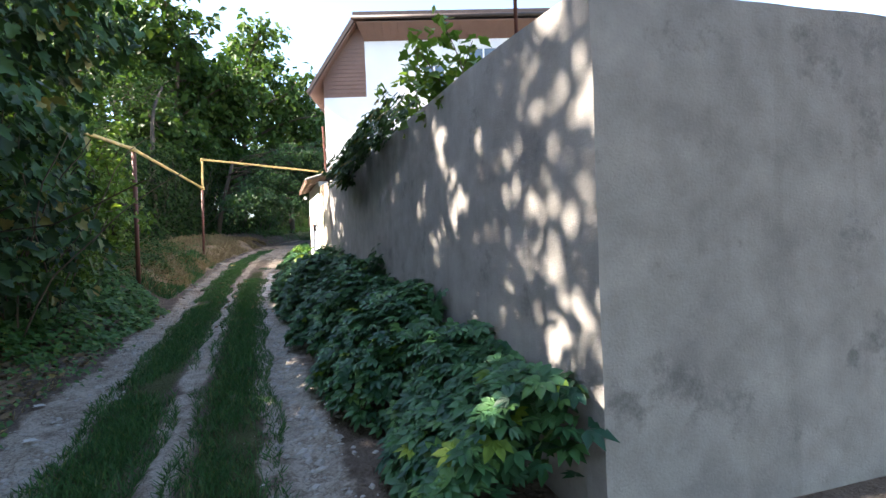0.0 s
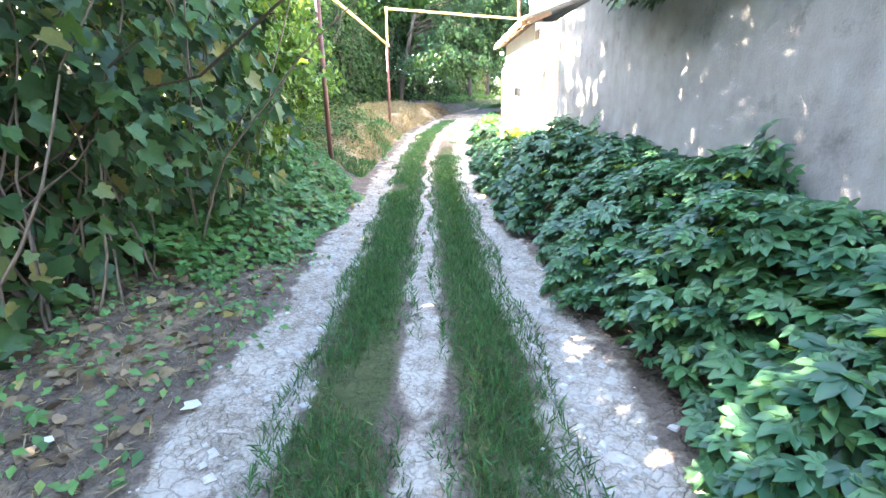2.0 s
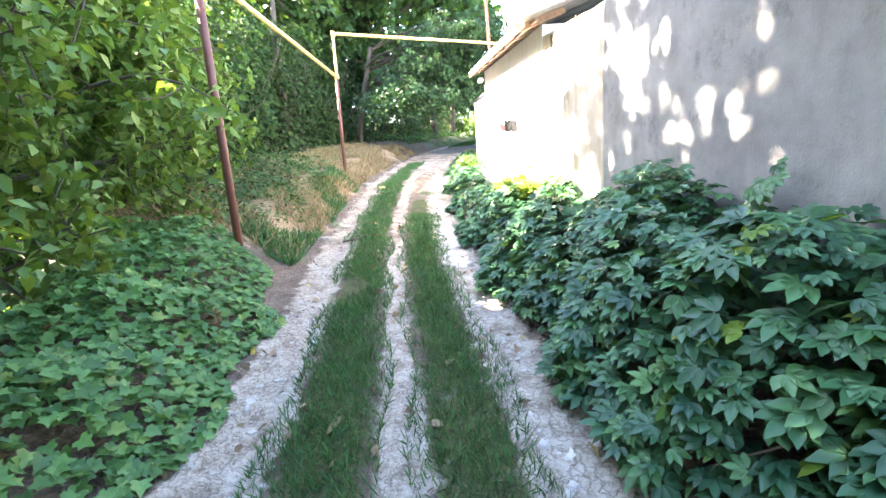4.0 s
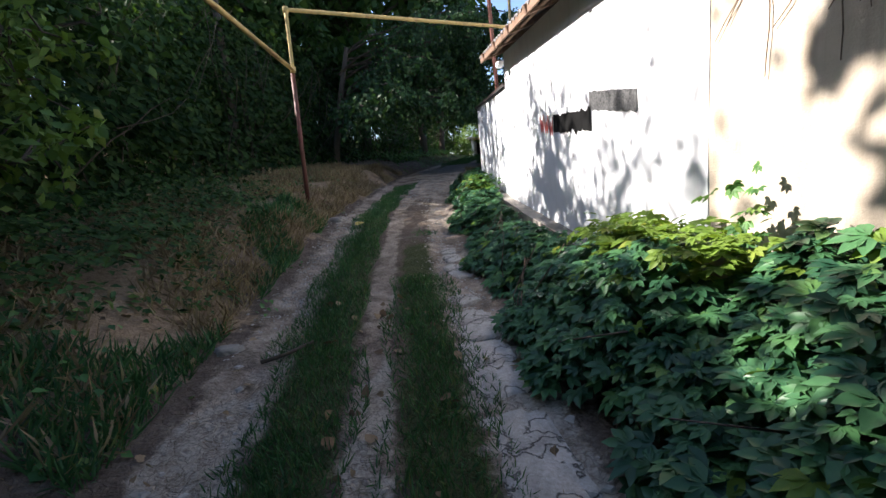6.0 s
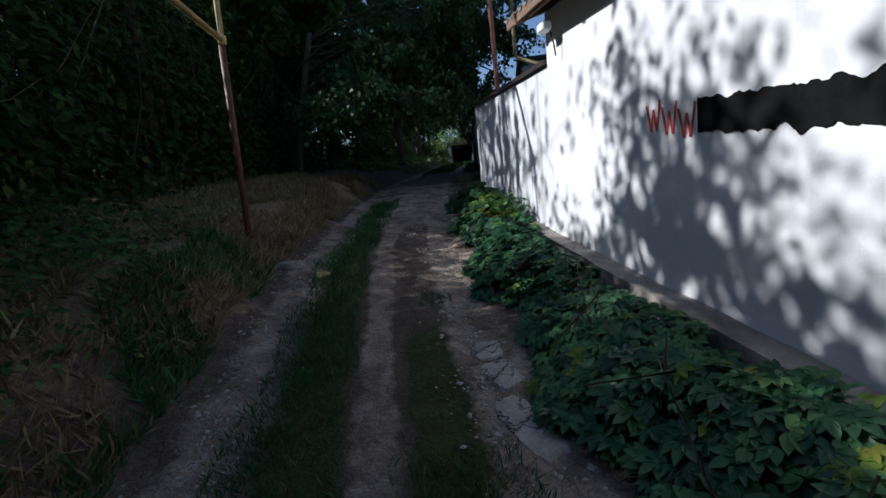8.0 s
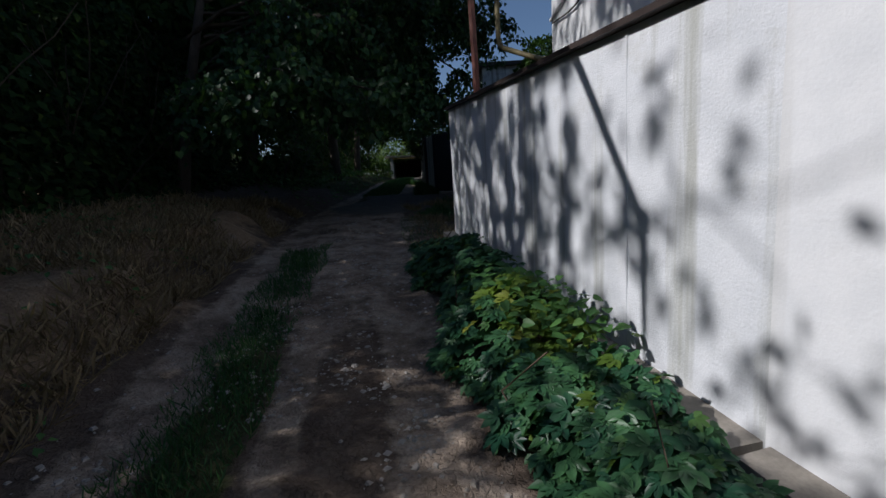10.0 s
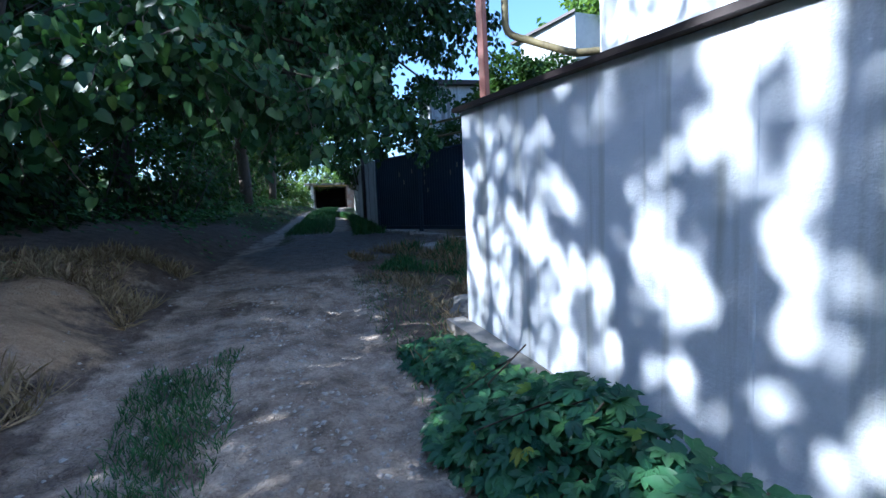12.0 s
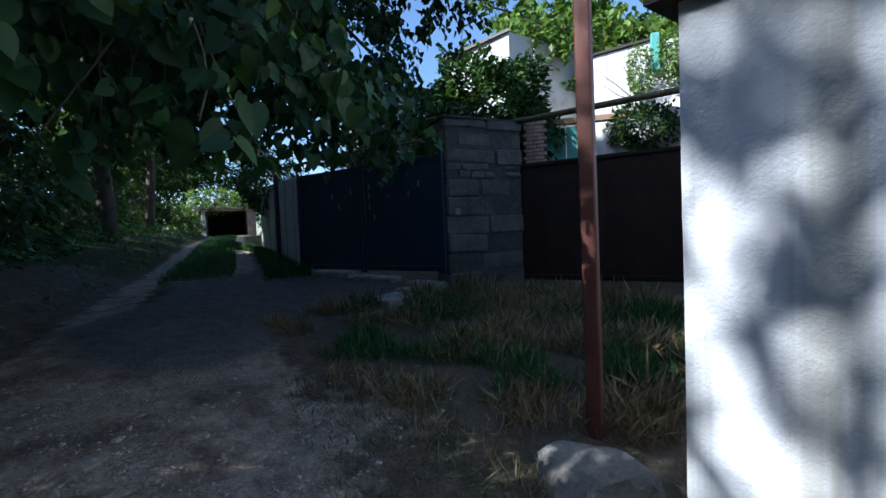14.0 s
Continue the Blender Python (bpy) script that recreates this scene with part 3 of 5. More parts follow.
def build_paint_marks():
    """Overpainted lettering on the white wall."""
    def blot(name, y0, y1, z0, z1, mat, label, wav, seed, rise):
        n = 64
        verts = []
        for k in range(n + 1):
            y = y0 + (y1 - y0) * k / n
            a = noise.noise((k * 0.19, seed, 0)) * wav + 0.012 * noise.noise((k * 0.7, seed, 4))
            b = noise.noise((k * 0.19, seed + 5, 0)) * wav + 0.012 * noise.noise((k * 0.7, seed, 7))
            lean = (z1 - z0) * 0.02
            verts += [(0.792, y, z0 + b + rise * (y - y0)), (0.792, y + lean, z1 + a + rise * (y - y0)), (0.7945, y + lean, z1 + a + rise * (y - y0)), (0.7945, y, z0 + b + rise * (y - y0))]
        faces = []
        for k in range(n):
            for c in range(4):
                faces.append((4 * k + c, 4 * k + 4 + c, 4 * k + 4 + (c + 1) % 4, 4 * k + (c + 1) % 4))
        faces += [(0, 1, 2, 3), (4 * n + 3, 4 * n + 2, 4 * n + 1, 4 * n)]
        tagged(mesh_object(name, verts, faces, mat), label, "graffiti")
    blot("black_paint_patch", 13.09, 14.12, 1.76, 1.955, M_BLACKPAINT, "black sprayed patch over lettering on the whitewashed wall", 0.045, 1.0, 0.075)
    blot("grey_paint_patch", 12.28, 13.12, 1.81, 1.975, M_GREYPAINT, "speckled grey painted block on the whitewashed wall", 0.012, 9.0, 0.16)
    # three joined letters w in thin strokes
    root = tagged(new("painted_letters"), "thin red painted letters www on the white wall", "graffiti")
    root.location = (0.794, 14.62, 1.885)
    for k in range(3):
        y = -0.165 * k
        pts = [(y, 0.185), (y - 0.05, 0.0), (y - 0.075, 0.15), (y - 0.11, 0.0), (y - 0.145, 0.205)]
        verts, faces = [], []
        for (p, q), (r, s) in zip(pts, pts[1:]):
            n0 = len(verts)
            for u, v in ((p - 0.009, q), (p + 0.009, q), (r + 0.009, s), (r - 0.009, s)):
                verts += [(0, u, v - 0.035 * k), (-0.002, u, v - 0.035 * k)]
            faces += [(n0 + 1, n0 + 3, n0 + 5, n0 + 7), (n0, n0 + 1, n0 + 7, n0 + 6), (n0 + 2, n0 + 4, n0 + 5, n0 + 3), (n0, n0 + 2, n0 + 3, n0 + 1), (n0 + 4, n0 + 6, n0 + 7, n0 + 5)]
        mesh_object("letter_w", verts, faces, M_REDPAINT, root)


def build_fence():
    top = line_z(2.80, 3.17)
    w = sweep_wall("wall_white_fence", FENCE_A, FENCE_B, 0.22, lambda s: 0.3 + 0.6 * s, top, M_FENCE, 70, 0.010)
    tagged(w, "rough whitewashed fence wall with dark drip stains", "wall", kind="structure")
    cap = sweep_wall("coping", Vector((0.76, 16.37, 0)), Vector((1.148, 21.58, 0)), 0.34, line_z(2.806, 3.176), line_z(2.84, 3.21), M_ROOF, 30, 0.004)
    tagged(cap, "thin dark sheet coping along the white fence", "coping", kind="structure")
    pl = sweep_wall("plinth_fence", Vector((0.66, 16.4, 0)), Vector((1.04, 21.62, 0)), 0.17, lambda s: 0.5 + 0.4 * s, line_z(0.97, 1.36), M_PLINTH, 40, 0.02, 0.015)
    tagged(pl, "crumbling cement plinth at the foot of the fence", "plinth", kind="structure")
    for s in (0.18, 0.53, 0.88):
        p = FENCE_A.lerp(FENCE_B, s)
        z0, z1 = 1.0 + 0.36 * s, 2.79 + 0.37 * s
        box("wall_joint", (0.014, 0.022, z1 - z0), pose(p.x + 0.003, p.y, (z0 + z1) / 2, 0, 0, -4.2), M_FENCE, w, 0.004)


build_grey_wall()
build_outbuilding()
build_paint_marks()
build_fence()


# ---- gas pipes and posts ----
def build_posts():
    def post(x, y, z0, z1, lean, half, label, mat=M_RUST):
        r = tagged(new("pipe_post"), label, "post", "rusty posts along the lane")
        r.location = (x, y, z0)
        tube("shaft", [(0, 0, 0), (lean * 0.5, 0, (z1 - z0) / 2), (lean, 0, z1 - z0)], half, mat, r, 8)
        return r
    za, zb = gz(-2.93, 10.56) - 0.2, gz(-2.85, 17.72) - 0.2
    post(-2.93, 10.56, za, 3.42, 0.03, 0.042, "rusty brown steel post carrying the gas pipe")
    post(-2.88, 17.72, zb, 3.56, 0.06, 0.042, "rusty brown steel post under the pipe elbow")
    p = tagged(new("tall_post"), "tall square red-brown steel post beside the fence", "post")
    p.location = (2.04, 22.30, gz(2.04, 22.3) - 0.2)
    bm = bmesh.new()
    add_box(bm, (0.085, 0.085, 6.2), pose(-0.08, 0, 3.1, 0, -1.6, 20), 0.008)
    bm_object("shaft", bm, M_RUST, p)
    y = tagged(new("gas_pipe"), "chipped yellow gas pipe raised on rusty posts", "pipe")
    y.location = (-2.78, 17.73, 3.6)
    pts = [(-3.9, 2.5, 3.0), (-2.9, 10.5, 3.46), (-2.80, 17.70, 3.62), (-2.79, 17.74, 4.66), (1.1, 18.95, 4.52), (2.25, 19.33, 4.48)]
    line = bend(pts[:3], 0.1) + bend([pts[2], pts[3], pts[4], pts[5]], 0.07)[1:]
    o = tube("tube", [Vector(q) - Vector(y.location) for q in line], 0.036, M_YELLOW, y, 10)
    for q in (pts[1], pts[2], pts[3]):
        tube("collar", [Vector(q) - Vector(y.location) + Vector((0, 0, d)) for d in (-0.05, 0.05)], 0.05, M_YELLOW, y, 10)
    d = tagged(new("overhead_pipe"), "weathered ochre gas pipe bending above the fence", "pipe")
    d.location = (2.62, 22.75, 4.5)
    tube("tube", [Vector(q) - Vector(d.location) for q in bend([(2.62, 22.80, 7.5), (2.62, 22.78, 4.48), (3.1, 22.1, 4.08), (4.4, 20.3, 3.9)], 0.14)], 0.045, M_DARKPIPE, d, 10)
    e = tagged(new("low_pipe"), "ochre pipe running from the block pillar over the gates", "pipe")
    e.location = (5.6, 25.8, 4.37)
    tube("tube", [Vector(q) - Vector(e.location) for q in ((5.55, 26.0, 4.34), (6.2, 23.46, 4.33), (6.6, 21.9, 4.33))], 0.05, M_DARKPIPE, e, 10)


build_posts()


def build_wall_fittings():
    rod = tagged(new("wall_rod"), "thin dark steel rod standing on the grey wall", "rod")
    rod.location = (1.26, 2.15, 2.30)
    tube("bar", [(0, 0, 0), (0.0, 0.0, 1.1)], 0.012, M_RUST, rod, 6)
    for k, z in enumerate((4.02, 4.34)):
        r = tagged(new("gate_rail"), "thin weathered pipe rail above the blue gate", "rail", "rails above the gate")
        r.location = (4.24, 26.3, z)
        tube("bar", [(0, 0.1, 0), (-0.6, 1.9, 0.02), (-1.15, 3.9, -0.03)], 0.028, M_DARKPIPE, r, 8)
    w = tagged(new("house_cable"), "black cable slung along the white house wall", "cable")
    w.matrix_world = pose(1.53, 16.98, 4.2, 0, 0, -18)
    tube("wire", [(-0.03, 0.6 + 0.42 * k, 0.10 * math.sin(k * 0.7) + 0.02 * k) for k in range(11)], 0.012, M_CABLE, w, 6)


build_wall_fittings()


# ---- far end: gates, pillar, garage, houses ----
def upright(a, b):
    """Pose at a with local x along a->b, z up."""
    d = Vector((b[0] - a[0], b[1] - a[1], 0)).normalized()
    return Matrix(((d.x, -d.y, 0, a[0]), (d.y, d.x, 0, a[1]), (0, 0, 1, a[2]), (0, 0, 0, 1))), math.dist(a[:2], b[:2])


def sheet_gate(name, a, b, height, mat, label, leaves_n, rib):
    m, w = upright(a, b)
    root = tagged(new(name), label, "gate")
    root.matrix_world = m
    leafw = w / leaves_n
    for k in range(leaves_n):
        n = max(4, int(leafw / rib))
        verts, faces = [], []
        for i in range(2 * n + 1):
            x = k * leafw + 0.012 + (leafw - 0.024) * i / (2 * n)
            dy = 0.012 if i % 2 else 0.0
            verts += [(x, dy, 0.06), (x, dy, height), (x, dy + 0.02, height), (x, dy + 0.02, 0.06)]
        for i in range(2 * n):
            for c in range(4):
                faces.append((4 * i + c, 4 * i + 4 + c, 4 * i + 4 + (c + 1) % 4, 4 * i + (c + 1) % 4))
        faces += [(0, 1, 2, 3), (8 * n + 3, 8 * n + 2, 8 * n + 1, 8 * n)]
        mesh_object("leaf", verts, faces, mat, root)
        for x in (k * leafw + 0.04, (k + 1) * leafw - 0.04):
            box("stile", (0.06, 0.05, height + 0.03), pose(x, -0.012, height / 2 + 0.03), mat, root)
        for z in (0.12, height - 0.03):
            box("rail", (leafw - 0.1, 0.045, 0.06), pose((k + 0.5) * leafw, -0.010, z), mat, root)
    return root


def build_far_gates():
    g = sheet_gate("blue_gate", (3.20, 29.66, gz(3.2, 29.66)), (4.22, 26.24, gz(4.2, 26.2) + 0.02), 1.93, M_GATE, "dark blue ribbed sheet-metal double gate", 2, 0.085)
    sheet_gate("rust_gate", (5.60, 26.10, 1.58), (6.95, 22.55, 1.40), 2.05, M_RUSTGATE, "dark rusted sheet-metal gate leaf", 1, 0.6)
    for k, (s, z) in enumerate([(0.28, 1.45), (0.33, 1.25), (0.42, 1.5), (0.55, 1.55), (0.55, 1.38), (0.55, 1.2), (0.58, 1.0), (0.8, 1.35), (0.86, 1.5)]):
        m, w = upright((3.20, 29.66, gz(3.2, 29.66)), (4.22, 26.24, 1.62))
        box("paint_scuff", (0.04, 0.004, 0.11), pose(s * w, -0.006, z), M_PLINTH, g, 0.001)
    # block pillar
    a, b = (4.24, 26.20, 1.55), (5.66, 25.86, 1.55)
    m, w = upright(a, b)
    root = tagged(new("block_pillar"), "thick weathered shell-block pillar between two gates", "pillar")
    root.matrix_world = m
    box("core", (w - 0.03, 0.46, 2.76), pose(w / 2, 0.25, 1.38), M_MORTAR, root)
    rng = random.Random(4)
    z = 0.0
    row = 0
    cuts = [0.31, 0.30, 0.31, 0.29, 0.30, 0.31, 0.12, 0.12, 0.26, 0.25, 0.24]
    for h in cuts:
        x = 0.0
        small = h < 0.2
        while x < w - 0.02:
            ln = min(w - x, (rng.uniform(0.2, 0.28) if small else rng.uniform(0.5, 0.95)))
            if w - x - ln < 0.1:
                ln = w - x
            hh = 2.74 - z if z + h > 2.74 else h
            box("block", (ln - 0.006, 0.5, hh - 0.007), pose(x + ln / 2, 0.25 + rng.uniform(-0.03, 0.03), z + h / 2 + rng.uniform(-0.012, 0.012), rng.uniform(-.8, .8), rng.uniform(-1.6, 1.6), rng.uniform(-1.8, 1.8)), M_BLOCK, root, rng.uniform(0.012, 0.045))
            x += ln
        z += h
        row += 1
    box("cap_slab", (w + 0.04, 0.54, 0.03), pose(w / 2, 0.25, 2.785), M_MORTAR, root)
    box("wall_box", (0.09, 0.05, 0.10), pose(0.16, -0.03, 1.28), M_PLINTH, root)
    # peeling wall beyond the blue gate
    old = sweep_wall("wall_peeling", Vector((3.95, 34.6, 0)), Vector((3.19, 29.72, 0)), -0.3, lambda s: 1.6, line_z(4.05, 3.75), M_OLD, 24, 0.02, 0.05)
    tagged(old, "old wall with peeling limewash beyond the gate", "wall", kind="structure")
    box("drain_post", (0.09, 0.09, 2.2), pose(3.42, 31.6, 2.95), M_ROOF, old)
    # threshold slabs
    for i, (x, y, sx, sy, rz) in enumerate([(3.0, 25.98, 0.62, 0.42, 18), (3.62, 26.28, 0.55, 0.40, -12), (4.05, 26.6, 0.35, 0.7, 12), (3.75, 27.6, 0.3, 0.9, 15), (3.45, 28.6, 0.3, 0.9, 17)]):
        tagged(box("threshold_slab", (sx, sy, 0.12), pose(x, y, gz(x, y) + 0.05, 1, -1, rz), M_SLAB, None, 0.02), "cracked pale concrete slab before the blue gate", "slab", "threshold slabs")


def build_garage():
    a, b = (6.02, 53.35, gz(6, 53.4) - 0.02), (8.62, 52.75, gz(8.6, 52.7))
    m, w = upright(a, b)
    root = tagged(new("garage"), "open dark garage with vines over its roof", "garage")
    root.matrix_world = m
    box("side_wall", (0.22, 5, 1.85), pose(-0.05, 2.5, 0.93), M_OLD, root)
    box("side_wall", (0.55, 5, 1.85), pose(w + 0.2, 2.5, 0.93), M_BRICK, root)
    box("back_wall", (w + 0.5, 0.2, 1.85), pose(w / 2, 4.9, 0.93), M_DARK, root)
    box("roof_slab", (w + 1.2, 5.3, 0.16), pose(w / 2, 2.45, 1.94), M_PLINTH, root)
    box("lintel", (w, 0.2, 0.1), pose(w / 2, 0.1, 1.8), M_YELLOW, root)
    box("floor_slab", (w + 0.3, 6.0, 0.1), pose(w / 2, 2.0, 0.0), M_SLAB, root)
    box("inner_shelf", (w - 0.6, 0.4, 0.9), pose(w / 2, 4.3, 0.5), M_DARK, root)


def build_far_houses():
    h = tagged(new("hillside_house"), "pale plastered house with a dark pitched roof uphill", "house")
    plan = [(14.87, 34.1, 11.3), (19.3, 33.57, 11.3), (19.6, 38.6, 11.0), (13.9, 37.0, 10.85)]
    n = len(plan)
    mesh_object("walls", [(x, y, 2.0) for x, y, _ in plan] + [tuple(p) for p in plan], [(k, (k + 1) % n, n + (k + 1) % n, n + k) for k in range(n)] + [tuple(range(n, 2 * n))], M_PLASTER, h)
    edge = [Vector((14.76, 34.0, 11.28)), Vector((13.55, 37.4, 10.75)), Vector((14.2, 37.6, 10.82)), Vector((15.0, 34.25, 11.34))]
    mesh_object("roof", edge + [p + Vector((0, 0, 0.13)) for p in edge], [(3, 2, 1, 0), (4, 5, 6, 7)] + [(k, (k + 1) % 4, 4 + (k + 1) % 4, 4 + k) for k in range(4)], M_ROOF, h)
    tube("drain", [(16.3, 33.87, 11.2), (16.32, 33.86, 9.9), (16.6, 33.83, 9.2)], 0.04, M_SLATE, h, 6)
    root = tagged(new("hillside_annex"), "sunlit old limewashed annex behind the gates", "house")
    root.matrix_world = pose(16.6, 31.05, 2.0, 0, 0, -55)
    v = [(0, 0, 0), (4.6, 0, 0), (4.6, 3, 0), (0, 3, 0), (0, 0, 7.55), (4.6, 0, 8.2), (4.6, 3, 8.2), (0, 3, 7.55)]
    mesh_object("walls", v, [(0, 1, 5, 4), (1, 2, 6, 5), (2, 3, 7, 6), (3, 0, 4, 7), (4, 5, 6, 7)], M_OLD, root)
    box("roof", (4.9, 3.4, 0.1), pose(2.25, 1.6, 7.95, 0, -8.1, 0), M_ROOF, root)
    box("teal_pipe", (0.34, 0.24, 1.5), pose(2.35, -0.14, 7.35), M_TEAL, root, 0.03)
    # courtyard behind the rusted gate
    t = tagged(new("teal_door"), "faded teal double door in the yard", "door")
    t.matrix_world, _ = upright((7.70, 27.05, 2.2), (8.75, 25.6, 2.2))
    for k in range(6):
        box("plank", (0.27, 0.05, 2.5), pose(0.15 + 0.28 * k, 0.03, 1.25), M_TEAL, t)
    box("lintel", (1.9, 0.2, 0.12), pose(0.85, 0.05, 2.62), M_WOOD, t)
    bp = tagged(new("brick_pier"), "narrow pale brick pier beside the teal door", "pier")
    bp.matrix_world, _ = upright((6.92, 26.85, 1.9), (7.15, 26.5, 1.9))
    rng = random.Random(8)
    for r in range(36):
        for k in range(2):
            box("brick", (0.2, 0.12, 0.065), pose(0.1 + 0.21 * k + (0.05 if r % 2 else 0), 0.06 + rng.uniform(-.008, .008), 0.04 + 0.078 * r), M_BRICK, bp, 0.006)
    box("mortar", (0.40, 0.10, 2.8), pose(0.22, 0.07, 1.4), M_MORTAR, bp)
    sw = sweep_wall("wall_yard_stone", Vector((7.5, 25.75, 0)), Vector((8.6, 23.3, 0)), -0.4, lambda s: 1.5, line_z(4.45, 4.75), M_OLD, 20, 0.06, 0.12)
    tagged(sw, "crumbling rubble wall in the yard overgrown with vine", "wall", kind="structure")
    # white brick house behind the trees
    wb = tagged(new("pale_brick_house"), "pale brick house beyond the fence", "house")
    wb.matrix_world, _ = upright((5.75, 31.2, 2.0), (8.4, 30.4, 2.0))
    box("walls", (3.2, 3.0, 4.4), pose(1.6, 1.6, 2.2), M_OLD, wb)
    box("roof", (3.6, 3.4, 0.14), pose(1.6, 1.6, 4.46), M_ROOF, wb)
    for r in range(22):
        for k in range(8):
            box("brick", (0.38, 0.03, 0.17), pose(0.2 + 0.4 * k + (0.12 if r % 2 else 0), 0.092, 0.12 + 0.195 * r), M_OLD, wb, 0.01)


def build_big_house():
    """White two-storey house with brown soffits behind the wall, turned a little to the lane."""
    root = tagged(new("white_house"), "white two-storey house with brown soffit and gutter", "house")
    root.matrix_world = pose(1.53, 16.98, 0.5, 0, 0, -18)

    def prism(name, outline, v0, v1, mat):
        """An outline of (along the front, height) carried back from v0 to v1."""
        n = len(outline)
        verts = [(x, v, z - 0.5) for v in (v0, v1) for x, z in outline]
        return mesh_object(name, verts, [tuple(range(n)), tuple(range(n, 2 * n))[::-1]] + [(k, n + k, n + (k + 1) % n, (k + 1) % n) for k in range(n)], mat, root)
    prism("lower_wall", [(0, 0.5), (8.6, 0.5), (8.6, 6.94), (0, 6.94)], 0, 4.95, M_HOUSE)
    prism("upper_wall", [(1.6, 6.944), (8.6, 6.944), (8.6, 9.45), (1.6, 9.45)], 0, 4.95, M_HOUSE)
    prism("gable_core", [(0.02, 6.95), (1.596, 6.95), (1.596, 9.5), (1.1, 9.5), (0.02, 7.85)], 0.02, 4.9, M_BROWN)
    for k in range(17):
        z = 7.02 + 0.15 * k
        x0 = max(0.0, (z + 0.07 - 7.9) / 1.51)
        box("cladding_board", (1.6 - x0, 0.02, 0.14), pose((1.6 + x0) / 2, 0.002, z - 0.5, 8, 0, 0), M_BROWN, root, 0.006)
    # steep roof slope over the gable, then the level eave with its sloped soffit
    prism("sloped_eave", [(-0.58, 7.08), (-0.50, 7.0), (1.36, 9.72), (1.28, 9.86)], -0.35, 5.3, M_ROOF)
    prism("sloped_soffit", [(-0.49, 6.99), (-0.46, 6.97), (1.42, 9.68), (1.37, 9.71)], -0.30, 5.2, M_BROWN)
    prism("roof", [(1.3, 9.56), (9.3, 9.50), (9.3, 9.72), (1.3, 9.78)], -0.70, 5.4, M_ROOF)
    soffit = [(1.42, -0.68, 9.40), (9.2, -0.68, 9.34), (9.2, 0, 8.98), (1.6, 0, 9.02)]
    mesh_object("soffit", [(x, v, z - 0.5) for x, v, z in soffit] + [(x, v, z - 0.47) for x, v, z in soffit], [(0, 1, 2, 3), (7, 6, 5, 4), (0, 4, 5, 1), (1, 5, 6, 2), (2, 6, 7, 3), (3, 7, 4, 0)], M_BROWN, root)
    for k in range(26):
        x = 1.75 + 0.29 * k
        box("soffit_batten", (0.02, 0.76, 0.02), pose(x, -0.33, 9.185 - 0.5, -30.5, 0, 0), M_BROWN, root, 0.003)
    tube("gutter", [(1.25, -0.76, 9.04), (9.3, -0.76, 8.98)], 0.07, M_ROOF, root)
    for x, z, w, h in ((6.1, 8.05, 1.2, 1.2), (4.2, 7.5, 0.8, 1.1)):
        box("window_glass", (w, 0.04, h), pose(x, 0.01, z - 0.5), M_GLASS, root)
        for dx in (-w / 2, 0, w / 2):
            box("window_frame", (0.07, 0.07, h + 0.07), pose(x + dx, -0.01, z - 0.5), M_HOUSE, root)
        for dz in (-h / 2, h / 2):
            box("window_frame", (w, 0.066, 0.07), pose(x, -0.01, z + dz - 0.5), M_HOUSE, root)
    # ledges along the wall towards the fence
    for z in (4.55, 5.0):
        box("wall_ledge", (0.05, 4.9, 0.05), pose(-0.02, 2.48, z - 0.5), M_HOUSE, root, 0.01)


build_far_gates()
build_garage()
build_far_houses()
build_big_house()


